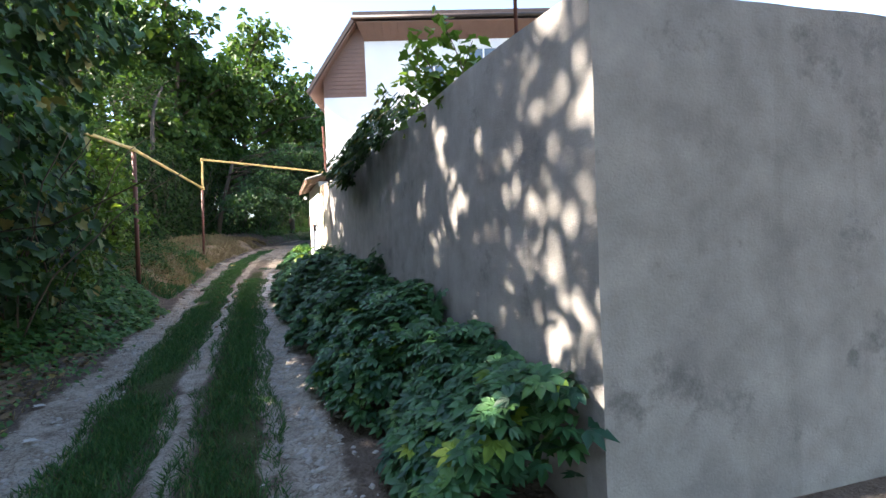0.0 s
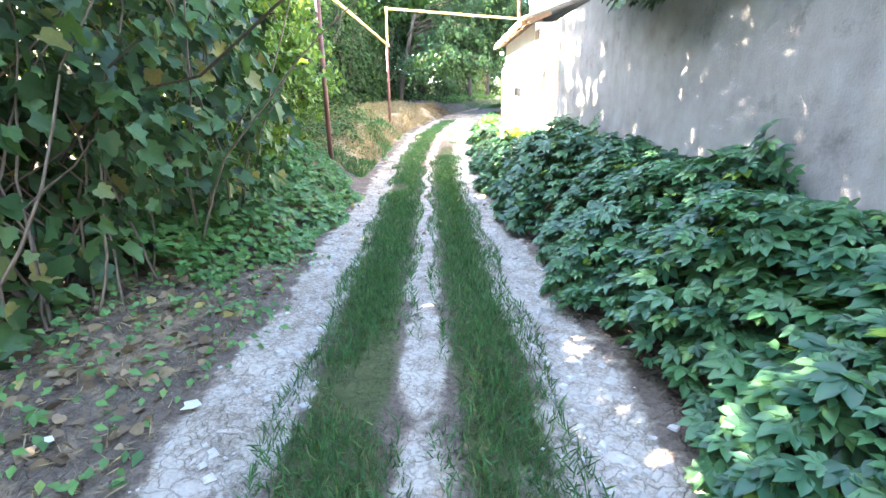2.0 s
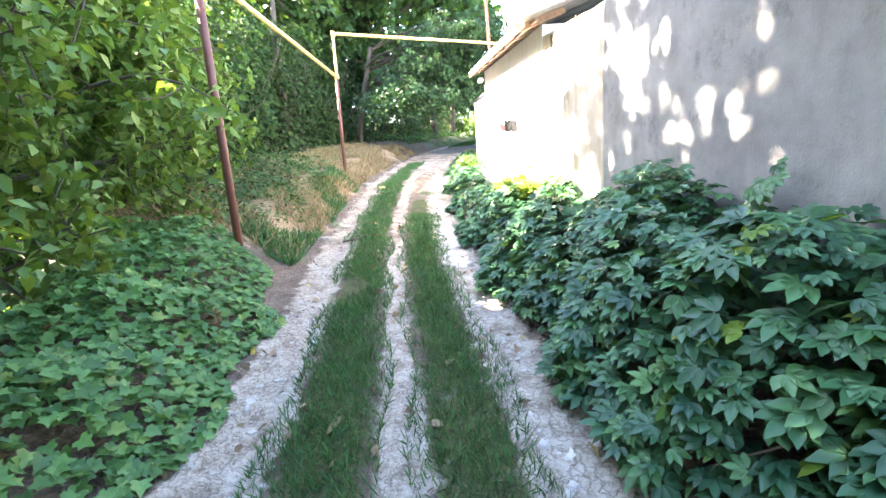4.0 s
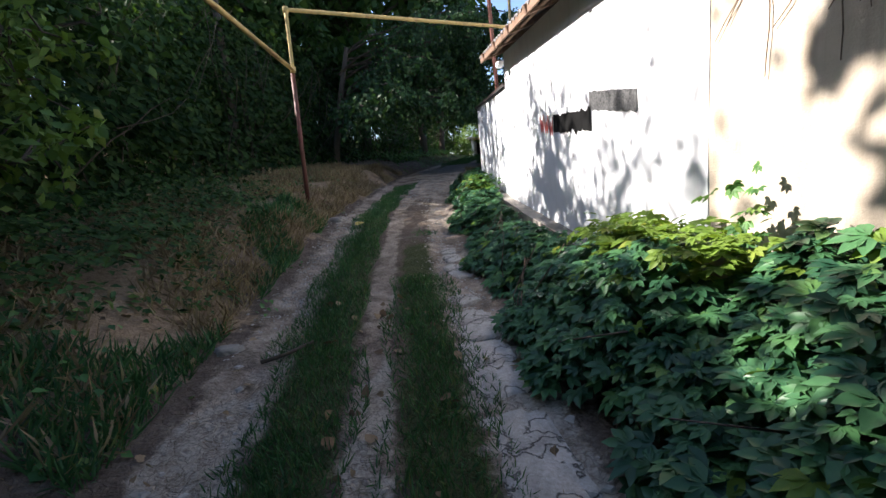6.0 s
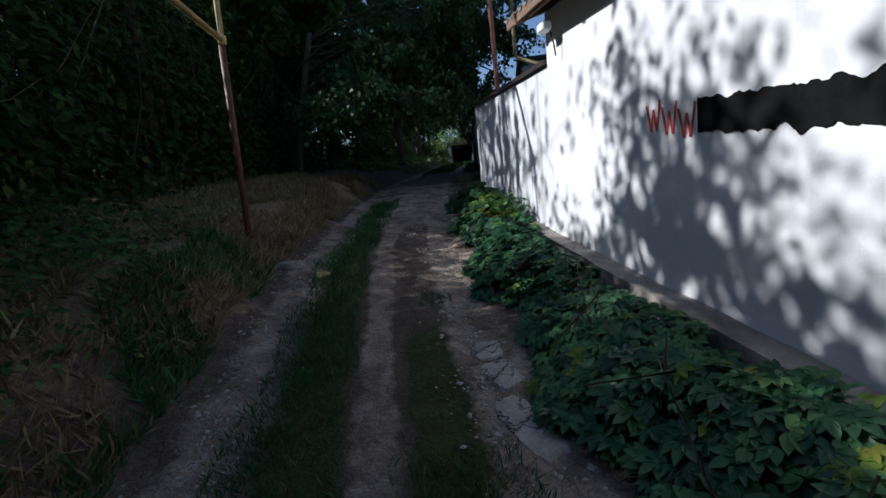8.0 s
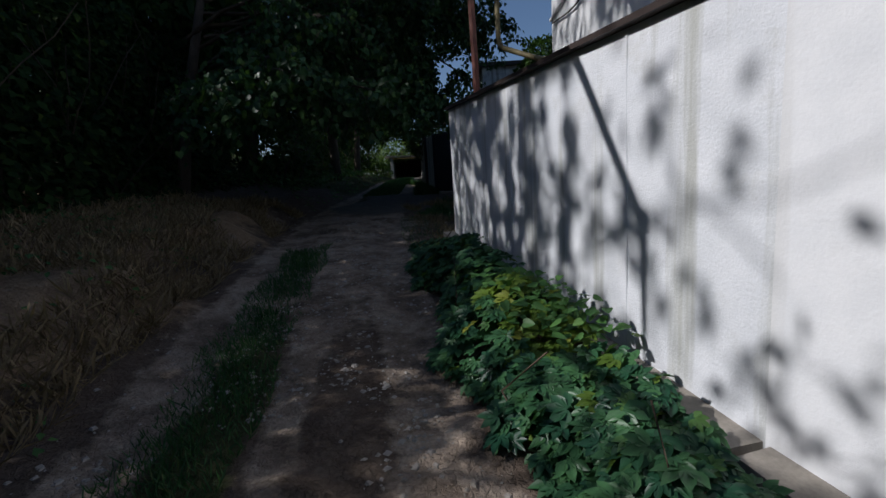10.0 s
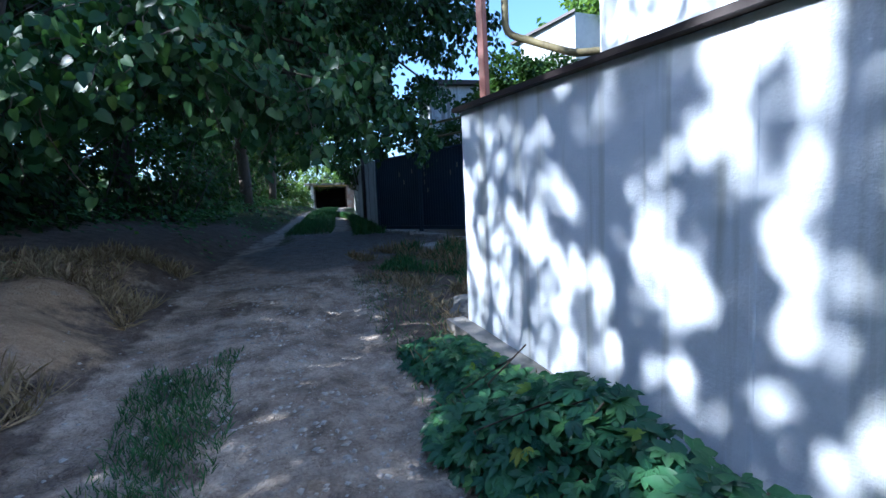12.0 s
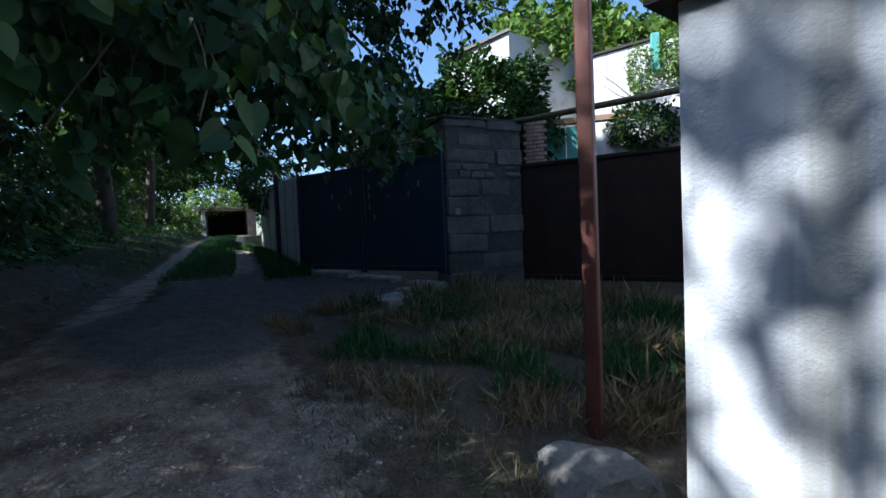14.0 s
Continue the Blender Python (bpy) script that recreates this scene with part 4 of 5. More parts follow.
# ---- plants ----
def build_creeper_bed():
    """Five-fingered creeper between the lane and the walls."""
    rng = np.random.default_rng(3)

    def wall_x(y):
        return np.where(y < 11.5, 1.2 - 0.034 * (y - 1.46), np.where(y < 12.8, 0.74, np.where(y < 16.4, 0.56, 0.62 + 0.074 * (y - 16.4)))) - 0.03

    def edge_x(y):
        return np.interp(y, [1.5, 3.0, 4, 6, 8, 9.5, 12, 14, 16, 18, 20, 21.3], [0.55, 0.36, 0.22, 0.06, -0.12, -0.25, -0.30, -0.30, -0.25, 0.0, 0.25, 0.45]) + 0.10 * np.sin(y * 3.1) + 0.06 * np.sin(y * 7.7)

    def height(y):
        return np.interp(y, [1.5, 2.7, 4, 6, 7.7, 8.6, 9.5, 10.3, 11.5, 12.4, 13.3, 14, 15.8, 17.0, 18.1, 18.7, 20.0, 20.7, 21.3], [0.6, 0.66, 0.84, 0.86, 0.98, 0.92, 0.74, 0.66, 0.62, 0.40, 0.36, 0.26, 0.22, 0.32, 0.40, 0.46, 0.30, 0.14, 0.05])
    n = 15000
    y = np.concatenate([1.5 + 10.5 * rng.random(10000), 12 + 9.4 * rng.random(n - 10000)])
    s = rng.random(n)
    x = edge_x(y) + s * (wall_x(y) - edge_x(y))
    lumps = np.array([noise.noise((a * 2.2, b * 1.6, 0)) for a, b in zip(x, y)])
    lift = height(y) * np.sin(np.clip(s * 1.25 + 0.06, 0, 1) * math.pi / 2) ** 0.75 * (1 + 0.5 * lumps)
    deep = rng.random(n) ** 2.2
    z = ground_z(x, y) + np.maximum(0.03, lift * (1 - 0.6 * deep))
    place = np.stack([x, y, z], 1)
    face = np.stack([-0.45 * (1 - s) - 0.2, np.full(n, -0.15), np.ones(n)], 1) + scatter(rng, n, 0.22)
    tip = np.stack([-0.35 + 0.8 * rng.normal(size=n), 0.9 * rng.normal(size=n), -0.15 + 0.15 * rng.normal(size=n)], 1)
    # Sunlight painted by colour around y 11.5; young shoots around y 17.7.
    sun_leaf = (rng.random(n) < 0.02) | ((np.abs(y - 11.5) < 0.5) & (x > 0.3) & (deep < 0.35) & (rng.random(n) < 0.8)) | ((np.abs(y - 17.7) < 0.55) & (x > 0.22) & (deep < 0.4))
    size = 0.062 + 0.075 * rng.random(n) ** 1.4
    near = deep < 0.28
    for name, sel, mat, shape, label in (("creeper_bed", ~sun_leaf & near, L_CREEPER, PALM, "dense dark green five-leaved creeper along the wall"), ("creeper_bed", ~sun_leaf & ~near, L_CREEPER, PALM_PLAIN, "deep green creeper below the white walls"), ("young_sunlit_creeper", sun_leaf, L_YOUNG_SUN, PALM, "yellow-green creeper, young shoots and leaves coloured as sunlit")):
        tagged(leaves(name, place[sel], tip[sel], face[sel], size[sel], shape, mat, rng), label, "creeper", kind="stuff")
    # Extra leaves with sunlight put into their colour at the corner.
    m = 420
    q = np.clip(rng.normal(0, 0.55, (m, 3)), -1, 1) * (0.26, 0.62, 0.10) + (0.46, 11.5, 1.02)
    extra = leaves("bright_creeper", q, rng.normal(0, 1, (m, 3)) * (1, 1, .2), np.tile((-.2, 0, 1.0), (m, 1)) + scatter(rng, m, .25), rng.uniform(.06, .11, m), PALM, L_YOUNG_SUN, rng)
    tagged(extra, "creeper by the plaster corner, coloured yellow-green as if in sun", "creeper", kind="stuff")
    m = 420
    q = np.clip(rng.normal(0, 0.5, (m, 3)), -1, 1) * (0.30, 0.62, 0.12) + (0.52, 17.75, 0)
    q[:, 2] += ground_z(q[:, 0], q[:, 1]) + 0.36
    clump = leaves("broad_seedlings", q, rng.normal(0, 1, (m, 3)) * (1, 1, .25) + (-.3, -.2, -.1), np.tile((-.3, -.1, 1.0), (m, 1)) + scatter(rng, m, .2), rng.uniform(.05, .08, m), HEART, L_COVER, rng)
    tagged(clump, "bright green broad-leaved young plants below the fence", "plants", kind="stuff")
    # stems under the leaves
    stem_lines = []
    for k in range(60):
        yy = rng.uniform(1.8, 20.5)
        xx = float(edge_x(yy)) + rng.uniform(0.1, 0.5)
        zz = gz(xx, yy)
        stem_lines.append([(xx, yy, zz), (xx - 0.05, yy + rng.uniform(-.3, .3), zz + 0.2), (xx + 0.1, yy + rng.uniform(-.5, .5), zz + 0.45)])
    stem_stuff("creeper_stems", stem_lines, 0.008, M_TWIG, "thin brown stems under the creeper leaves")


def stem_stuff(name, lines, radius, mat, label, category="stems", parent=None):
    verts, faces = [], []
    for pts in lines:
        pts = [Vector(p) for p in pts]
        base = len(verts)
        for i, p in enumerate(pts):
            d = (pts[min(i + 1, len(pts) - 1)] - pts[max(i - 1, 0)]).normalized()
            a = d.orthogonal().normalized()
            b = d.cross(a)
            r = radius * (1 - 0.6 * i / len(pts))
            verts += [p + r * (math.cos(k) * a + math.sin(k) * b) for k in (0, 2.09, 4.19)]
        for i in range(len(pts) - 1):
            for k in range(3):
                q = base + 3 * i
                faces.append((q + k, q + (k + 1) % 3, q + 3 + (k + 1) % 3, q + 3 + k))
    ob = mesh_object(name, verts, faces, mat, parent, True)
    return ob if parent else tagged(ob, label, category, kind="stuff")


def wander(rng, start, way, length, steps, jitter, droop=0.0):
    p, d = Vector(start), Vector(way).normalized()
    out = [p.copy()]
    for _ in range(steps):
        d = (d + Vector(rng.normal(0, jitter, 3)) + Vector((0, 0, -droop))).normalized()
        p = p + d * (length / steps)
        out.append(p.copy())
    return out


def build_wall_vines():
    """Vine hanging over the grey wall, and the shoot at the house corner."""
    rng = np.random.default_rng(11)
    n = 900
    y = rng.normal(6.0, 1.0, n).clip(3.9, 8.6)
    d = rng.random(n)
    top = 2.2 + 0.06 * (y - 1.46)
    x = 1.0 - 0.03 * (y - 5) + rng.uniform(-0.28, 0.35, n)
    z = top + np.where(x < 0.95, -0.5 * d * np.exp(-((y - 6.4) / 1.2) ** 2) + 0.12, 0.45 * d)
    pl = np.stack([x, y, z], 1)
    leaves("wall_vine", pl, np.stack([-0.6 + 0 * x, rng.normal(0, .7, n), -0.6 + 0 * x], 1), np.stack([-0.7 + 0 * x, 0 * x, 0.8 + 0 * x], 1) + scatter(rng, n, 0.3), rng.uniform(0.07, 0.13, n), PALM, L_HOP, rng)
    tagged(bpy.data.objects["wall_vine"], "green vine spilling over the top of the wall", "vine", kind="stuff")
    # tall shoots standing above the wall
    pts, tips = [], []
    lines = []
    for k in range(9):
        base = (1.25 + rng.uniform(0, 0.3), 3.6 + rng.uniform(-0.5, 1.6), 2.2)
        ln = wander(rng, base, (rng.uniform(-.15, .15), rng.uniform(-.2, .2), 1), rng.uniform(0.5, 1.15), 7, 0.12)
        lines.append(ln)
        for p in ln[1:]:
            for _ in range(7):
                pts.append(p + Vector(rng.normal(0, 0.07, 3)))
                tips.append((rng.normal(), rng.normal(), -0.4))
    m = len(pts)
    leaves("wall_shoots", np.array(pts), np.array(tips), np.tile((0, 0, 1.0), (m, 1)) + scatter(rng, m, 0.3), rng.uniform(0.06, 0.12, m), LOBED, L_MAPLE, rng)
    tagged(bpy.data.objects["wall_shoots"], "sunlit pale green shoots rising above the wall", "shrub", kind="stuff")
    stem_stuff("wall_shoot_stems", lines, 0.008, M_TWIG, "thin stems of shoots behind the wall")
    # creeper shoot at the plaster corner
    ln = wander(rng, (0.66, 11.0, 0.5), (0.0, 0.1, 1), 0.85, 8, 0.1)
    pts = [p + Vector(rng.normal(0, 0.06, 3)) for p in ln[3:] for _ in range(5)]
    m = len(pts)
    leaves("corner_shoot", np.array(pts), rng.normal(0, 1, (m, 3)) * (1, 1, .3) + (0, 0, -.4), np.tile((-.3, 0, 1.0), (m, 1)) + scatter(rng, m, .3), rng.uniform(.05, .085, m), PALM, L_COVER, rng)
    tagged(bpy.data.objects["corner_shoot"], "single creeper shoot climbing before the plaster", "creeper", kind="stuff")
    # creeper climbing the foot of the grey wall
    for y0, up, cnt in ((5.1, 0.50, 60), (4.6, 0.2, 25), (7.8, 0.45, 70), (8.7, 0.25, 45), (3.2, 0.18, 25)):
        g = gz(1.0, y0) + 0.66
        yy = y0 + rng.normal(0, 0.15, cnt)
        q = np.stack([1.2 - 0.034 * (yy - 1.46) - rng.uniform(0.04, 0.16, cnt), yy, g + up * rng.random(cnt) ** 1.3 * np.exp(-((yy - y0) / 0.22) ** 2) + 0.1 * rng.random(cnt)], 1)
        climber = leaves("climbing_creeper", q, np.stack([-0.4 * np.ones(cnt), rng.normal(0, .8, cnt), -0.5 * np.ones(cnt)], 1), np.tile((-0.9, -0.2, 0.5), (cnt, 1)) + scatter(rng, cnt, 0.3), rng.uniform(0.06, 0.12, cnt), PALM, L_CREEPER, rng)
        tagged(climber, "dark creeper shoots climbing the foot of the grey wall", "creeper", kind="stuff")
    # dry stems hanging on the beige plaster
    lines = [wander(rng, (0.83, rng.uniform(10.3, 11.3), 2.78), (-0.02, rng.normal(0, .35), -1), rng.uniform(0.4, 1.1), 9, 0.16) for _ in range(16)]
    lines = [[Vector((0.905 - 0.064 * (p.y - 9.9) - 0.014, p.y, p.z)) for p in ln] for ln in lines]
    stem_stuff("dry_vine", lines, 0.006, M_TWIG, "dry brown vine stems hanging on the plaster", "vine")


def build_left_hedge():
    """Tall tangled hop thicket on the left of the lane."""
    rng = np.random.default_rng(5)
    n = 13500
    y = rng.uniform(0.2, 7.3, n)
    z = np.interp(y, [0, 1.5, 4.4, 5.2, 6.5], [4.2, 3.85, 3.85, 4.3, 4.9]) * rng.random(n) ** 0.8
    face_x = np.interp(y, [0.2, 2.5, 4.0, 5.2, 6.6, 7.3], [-2.9, -3.1, -3.0, -2.6, -2.35, -2.75])
    bulge = 0.55 * np.clip((z - 1.5) / 2.5, 0, 1) + 0.25 * np.sin(z * 2.2 + y * 1.7)
    lum = np.array([noise.noise((a * 0.9, b * 0.9, 2.0)) for a, b in zip(y, z)])
    depth = rng.random(n) ** 1.6 * 1.3
    holes = np.array([noise.noise((p * 1.5, q * 1.5, 8.0)) for p, q in zip(y, z)])
    depth = depth + 1.5 * np.clip(-2.6 * holes - 0.1, 0, 1)
    hollow = np.exp(-((y - 4.3) / 0.75) ** 2 - ((z - 1.2) / 1.0) ** 2)
    x = face_x + bulge * 0.8 + 0.35 * lum - depth - 1.1 * hollow - 0.55 * np.clip(1 - z / 1.0, 0, 1) * sstep(4.4, 5.4, y)
    keep = rng.random(n) > 0.65 * hollow
    place = np.stack([x, y, ground_z(x, y) * 0 + ground_z(np.full(n, -2.4), y) + z], 1)[keep]
    m = len(place)
    tip = np.stack([0.5 + 0.5 * rng.normal(size=m), 0.7 * rng.normal(size=m), -0.8 + 0.3 * rng.normal(size=m)], 1)
    face = np.stack([0.9 + 0 * tip[:, 0], -0.3 + 0 * tip[:, 0], 0.6 + 0 * tip[:, 0]], 1) + scatter(rng, m, 0.75)
    root = tagged(new("hop_thicket"), "tall tangled thicket of hop vine with some yellow leaves", "thicket", kind="stuff")
    outer = depth[keep] < 0.75
    size = 0.075 + 0.10 * rng.random(m) ** 1.3
    for sel, shape in ((outer, LOBED), (~outer, BROAD)):
        leaves("foliage", place[sel], tip[sel], face[sel], size[sel], shape, L_HOP, rng, root)
    lines = []
    for k in range(90):
        yy = rng.uniform(0.5, 7.0)
        xx = float(np.interp(yy, [0.2, 4, 6.6], [-3.2, -3.15, -2.6])) - rng.uniform(0.1, 0.7)
        lines.append(wander(rng, (xx, yy, gz(xx, yy)), (rng.normal(-0.1, .12), rng.normal(0, .35), 1), rng.uniform(1.2, 3.2), 9, 0.14))
    stem_stuff("stems", lines, 0.013, M_TWIG, "", parent=root)
    thick = []
    for k in range(7):
        yy = rng.uniform(2.6, 5.4)
        xx = -3.15 - rng.uniform(0, 0.45)
        thick.append(wander(rng, (xx, yy, gz(xx, yy)), (rng.normal(0.05, .1), rng.normal(0, .25), 1), rng.uniform(1.6, 3.0), 10, 0.13))
    stem_stuff("woody_stems", thick, 0.021, M_TWIG, "", parent=root)


def thicket(name, label, y0, y1, face_x, top, depth, n, size, mat, shape, seed, side=1):
    """A bank of bushes: leaves through a wall-like volume, denser towards its face. top: absolute height by y."""
    rng = np.random.default_rng(seed)
    y = rng.uniform(y0, y1, n)
    fx = face_x(y)
    g = ground_z(fx, y)
    s = rng.random(n)
    lum = np.array([noise.noise((a * 0.55, b * 3.0, seed)) for a, b in zip(y, s)])
    z = g + (top(y) - g) * s * (0.86 + 0.28 * lum)
    x = fx - side * (0.5 * s + 0.7 * lum * (0.3 + s) + depth * rng.random(n) ** 1.5)
    place = np.stack([x, y, np.maximum(z, ground_z(x, y) + 0.02)], 1)
    tip = np.stack([side * 0.5 + .6 * rng.normal(size=n), .7 * rng.normal(size=n), -0.6 + .4 * rng.normal(size=n)], 1)
    face = np.stack([np.full(n, side * 0.7), np.full(n, -0.3), np.full(n, 0.7)], 1) + scatter(rng, n, 0.45)
    root = tagged(new(name), label, "thicket", kind="stuff")
    leaves("foliage", place, tip, face, rng.uniform(size * .7, size * 1.25, n), shape, mat, rng, root)
    lines = []
    for k in range(int(10 * (y1 - y0))):
        yy = rng.uniform(y0, y1)
        xx = float(face_x(yy)) - side * rng.uniform(0.2, depth)
        lines.append(wander(rng, (xx, yy, gz(xx, yy)), (rng.normal(0, .3), rng.normal(0, .3), 1), rng.uniform(0.5, 0.9) * (float(top(yy)) - gz(xx, yy)), 7, 0.16))
    stem_stuff("stems", lines, 0.016, M_BARK, "", parent=root)


def build_thickets():
    # Backing bushes added to close sky gaps; their leaves are darkened as deep shade.
    thicket("hedge_backing", "bushes added behind the hop thicket, leaves darkened for shade", -2.0, 9.5, lambda y: 0 * y - 4.1, lambda y: np.interp(y, [-2, 4.5, 7, 9.5], [4.4, 4.6, 5.8, 5.6]), 1.6, 12000, 0.2, L_SHADE, OVAL, 45)
    thicket("inner_bushes", "bushes filling the hollow of the hop thicket, leaves darkened for shade", 1.5, 6.5, lambda y: 0 * y - 3.75, lambda y: 0 * y + 3.4, 0.9, 5200, 0.17, L_SHADE, OVAL, 47)
    thicket("wood_backing", "bushes deep under the trees, leaves darkened for shade", 14.0, 34.0, lambda y: np.interp(y, [14, 24, 34], [-7.6, -6.6, -4.6]), lambda y: np.interp(y, [14, 20, 34], [6.8, 7.8, 9.2]), 2.4, 15000, 0.28, L_SHADE, OVAL, 46)
    thicket("bank_thicket", "dense undergrowth on the bank, leaves darkened for shade", 11.5, 30.0, lambda y: np.interp(y, [11.5, 14, 18, 21, 24, 27, 30], [-5.2, -5.0, -4.6, -4.2, -3.7, -3.1, -2.4]), lambda y: np.interp(y, [11.5, 14, 17, 20, 26, 30], [4.8, 5.2, 5.6, 6.4, 6.7, 6.8]), 2.2, 34000, 0.16, L_SHADE, OVAL, 41)
    thicket("far_thicket", "dense bushes along the far lane", 29.5, 56.0, lambda y: mid(y) - 2.6 - 0.05 * (y - 30), lambda y: np.interp(y, [29.5, 40, 56], [5.2, 6.2, 7.0]), 2.0, 16000, 0.2, L_TREE, OVAL, 42)
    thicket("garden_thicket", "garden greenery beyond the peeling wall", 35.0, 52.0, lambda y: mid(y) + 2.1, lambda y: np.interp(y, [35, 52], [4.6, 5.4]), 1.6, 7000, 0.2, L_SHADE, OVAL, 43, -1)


def build_left_cover():
    """Low vine patches on the left verge."""
    rng = np.random.default_rng(6)

    def patch(name, n, x0, x1, y0, y1, h, mat, shape, size, label, edge):
        x, y = rng.uniform(x0, x1, n), rng.uniform(y0, y1, n)
        ok = x < edge(y)
        x, y = x[ok], y[ok]
        k = len(x)
        lum = np.array([noise.noise((a * 1.7, b * 1.7, 4)) for a, b in zip(x, y)])
        z = ground_z(x, y) + h * sstep(0, 0.5, edge(y) - x) * (0.75 + 0.5 * lum) * (1 - 0.5 * rng.random(k) ** 2) + 0.03
        face = np.stack([0.4 + 0 * x, -0.1 + 0 * x, 1 + 0 * x], 1) + scatter(rng, k, 0.3)
        tip = np.stack([0.5 + .6 * rng.normal(size=k), .8 * rng.normal(size=k), -0.25 + 0 * x], 1)
        tagged(leaves(name, np.stack([x, y, z], 1), tip, face, rng.uniform(size * .7, size * 1.25, k), shape, mat, rng), label, "ground cover", kind="stuff")
    patch("verge_vine", 11500, -4.6, -1.9, 5.7, 10.6, 0.38, L_COVER, VINE, 0.072, "bright green vine carpet on the verge", lambda y: np.interp(y, [5.7, 6.6, 7.6, 9.3, 10.6], [-2.5, -2.2, -2.1, -2.2, -2.75]) + 0.08 * np.sin(y * 5))
    patch("nettle_bank", 7500, -7.0, -2.6, 11.2, 17.2, 0.42, L_TREE, OVAL, 0.09, "dull green nettles on the bank below the trees", lambda y: np.interp(y, [11.2, 12.5, 15, 17.2], [-3.2, -2.8, -2.9, -3.3]) + 0.25 * np.sin(y * 3))
    patch("far_verge_plants", 6500, -5, 4.5, 26.5, 46, 0.5, L_COVER, OVAL, 0.12, "low green plants on the far verge", lambda y: mid(y) - 1.35 + 0.2 * np.sin(y * 2))
    patch("near_weeds", 900, -3.6, -1.7, 3.2, 6.6, 0.12, L_COVER, OVAL, 0.06, "scattered small weeds among dead leaves", lambda y: -1.9 + 0.1 * np.sin(y * 4))
    patch("dry_bank_weeds", 2200, -5.5, -1.9, 10.8, 24.0, 0.14, L_COVER, OVAL, 0.07, "sparse weeds on the dry bank", lambda y: -2.5 + 0.3 * np.sin(y * 4))


def grass(name, x, y, ln, mat, label, rng, lean=0.35, shape=BLADE):
    n = len(x)
    tip = np.stack([lean * rng.normal(size=n), lean * rng.normal(size=n), np.ones(n)], 1)
    face = np.stack([rng.normal(size=n), rng.normal(size=n), 0.1 * np.ones(n)], 1)
    place = np.stack([x, y, ground_z(x, y) - 0.005], 1)
    tagged(leaves(name, place, tip, face, ln, shape, mat, rng), label, "grass", kind="stuff")


def build_grass():
    rng = np.random.default_rng(9)
    n = 82000
    y = 1.4 + 20.6 * rng.random(n) ** 1.35
    u = np.where(rng.random(n) < 0.55, -1, 1) * (0.36 + 0.17 * np.clip(rng.normal(size=n), -1.7, 1.7))
    u = np.where((u < 0) & (y > 12), u - 0.1, u)
    x = mid(y) + u + 0.04 * np.sin(y * 4)
    patch = np.array([noise.noise((a * 1.5, b * 1.0, 9)) for a, b in zip(x, y)])
    thin = np.where(y > 13.5, np.where(u > 0, 0.8, 0.1), 0.0) + np.where((y > 15.5) & (u > 0), 1.5, 0)
    keep = patch + 0.55 - thin > 0.35 * rng.random(n)
    x, y = x[keep], y[keep]
    grass("grass_strip", x, y, rng.uniform(0.035, 0.09, len(x)), L_GRASS, "short green grass strips between the wheel ruts", rng, 0.5)
    n = 9000
    y = 29.5 + 22 * rng.random(n)
    x = mid(y) + 0.42 * np.clip(rng.normal(size=n), -1.3, 1.3)
    grass("far_grass_strip", x, y, rng.uniform(0.10, 0.2, n), L_GRASS, "green grass strip of the far lane", rng)
    n = 6000
    y = 28.8 + 10 * rng.random(n)
    x = mid(y) + 1.15 + 0.9 * rng.random(n)
    x = np.minimum(x, np.interp(y, [29.6, 34.6], [3.05, 3.8]))
    grass("far_verge_grass", x, y, rng.uniform(0.1, 0.3, n), L_GRASS, "green verge grass below the peeling wall", rng)
    n = 60000
    y, x = 21.4 + 4.7 * rng.random(n), 1.0 + 5.1 * rng.random(n)
    tuft = np.array([noise.noise((p * 1.9, q * 1.9, 12)) for p, q in zip(x, y)])
    ok = (x < 6.2 - 0.42 * (y - 22.5)) & (tuft + 0.35 * np.clip((x - 2.2) / 2, -1, 1) > 0.25 * rng.random(n) - 0.12) & (x > 1.3 + 0.4 * (y < 21.7))
    dryness = np.array([noise.noise((p * 0.8, q * 0.8, 31)) for p, q in zip(x, y)]) + 0.5 * rng.random(n) > 0.12
    for sel, mat, name, label in ((ok & dryness, L_DRY, "dry_grass", "tall straw-coloured dry grass by the gates"), (ok & ~dryness, L_GRASS, "tall_grass", "tall green grass by the gates")):
        tall = 0.07 + 0.34 * rng.random(sel.sum()) ** 2 * (0.35 + 0.65 * np.clip((x[sel] - 1.5) / 1.5, 0, 1)) * (0.6 + np.clip(tuft[sel], -0.3, 0.6))
        grass(name, x[sel], y[sel], tall, mat, label, rng, 0.6, STRAW)
    n = 34000
    y = 10.8 + 14.5 * rng.random(n) ** 0.75
    x = mid(y) - 1.25 - 2.4 * rng.random(n) ** 1.3
    sel = np.array([noise.noise((a * 0.8, b * 0.8, 3)) for a, b in zip(x, y)]) > -0.18
    grass("bank_dry_grass", x[sel], y[sel], rng.uniform(0.07, 0.24, sel.sum()), L_DRY, "matted dry grass on the bank", rng, 0.9, STRAW)
    n = 9000
    y = 10.6 + 6.5 * rng.random(n)
    x = mid(y) - 1.2 - 0.75 * rng.random(n)
    sel = np.array([noise.noise((a * 1.2, b * 1.2, 6)) for a, b in zip(x, y)]) > 0.0
    grass("bank_grass", x[sel], y[sel], rng.uniform(0.07, 0.2, sel.sum()), L_GRASS, "green grass along the edge of the bank", rng, 0.6)
    n = 6000
    y = 1.8 + 5.5 * rng.random(n)
    x = mid(y) - 1.15 - 1.9 * rng.random(n)
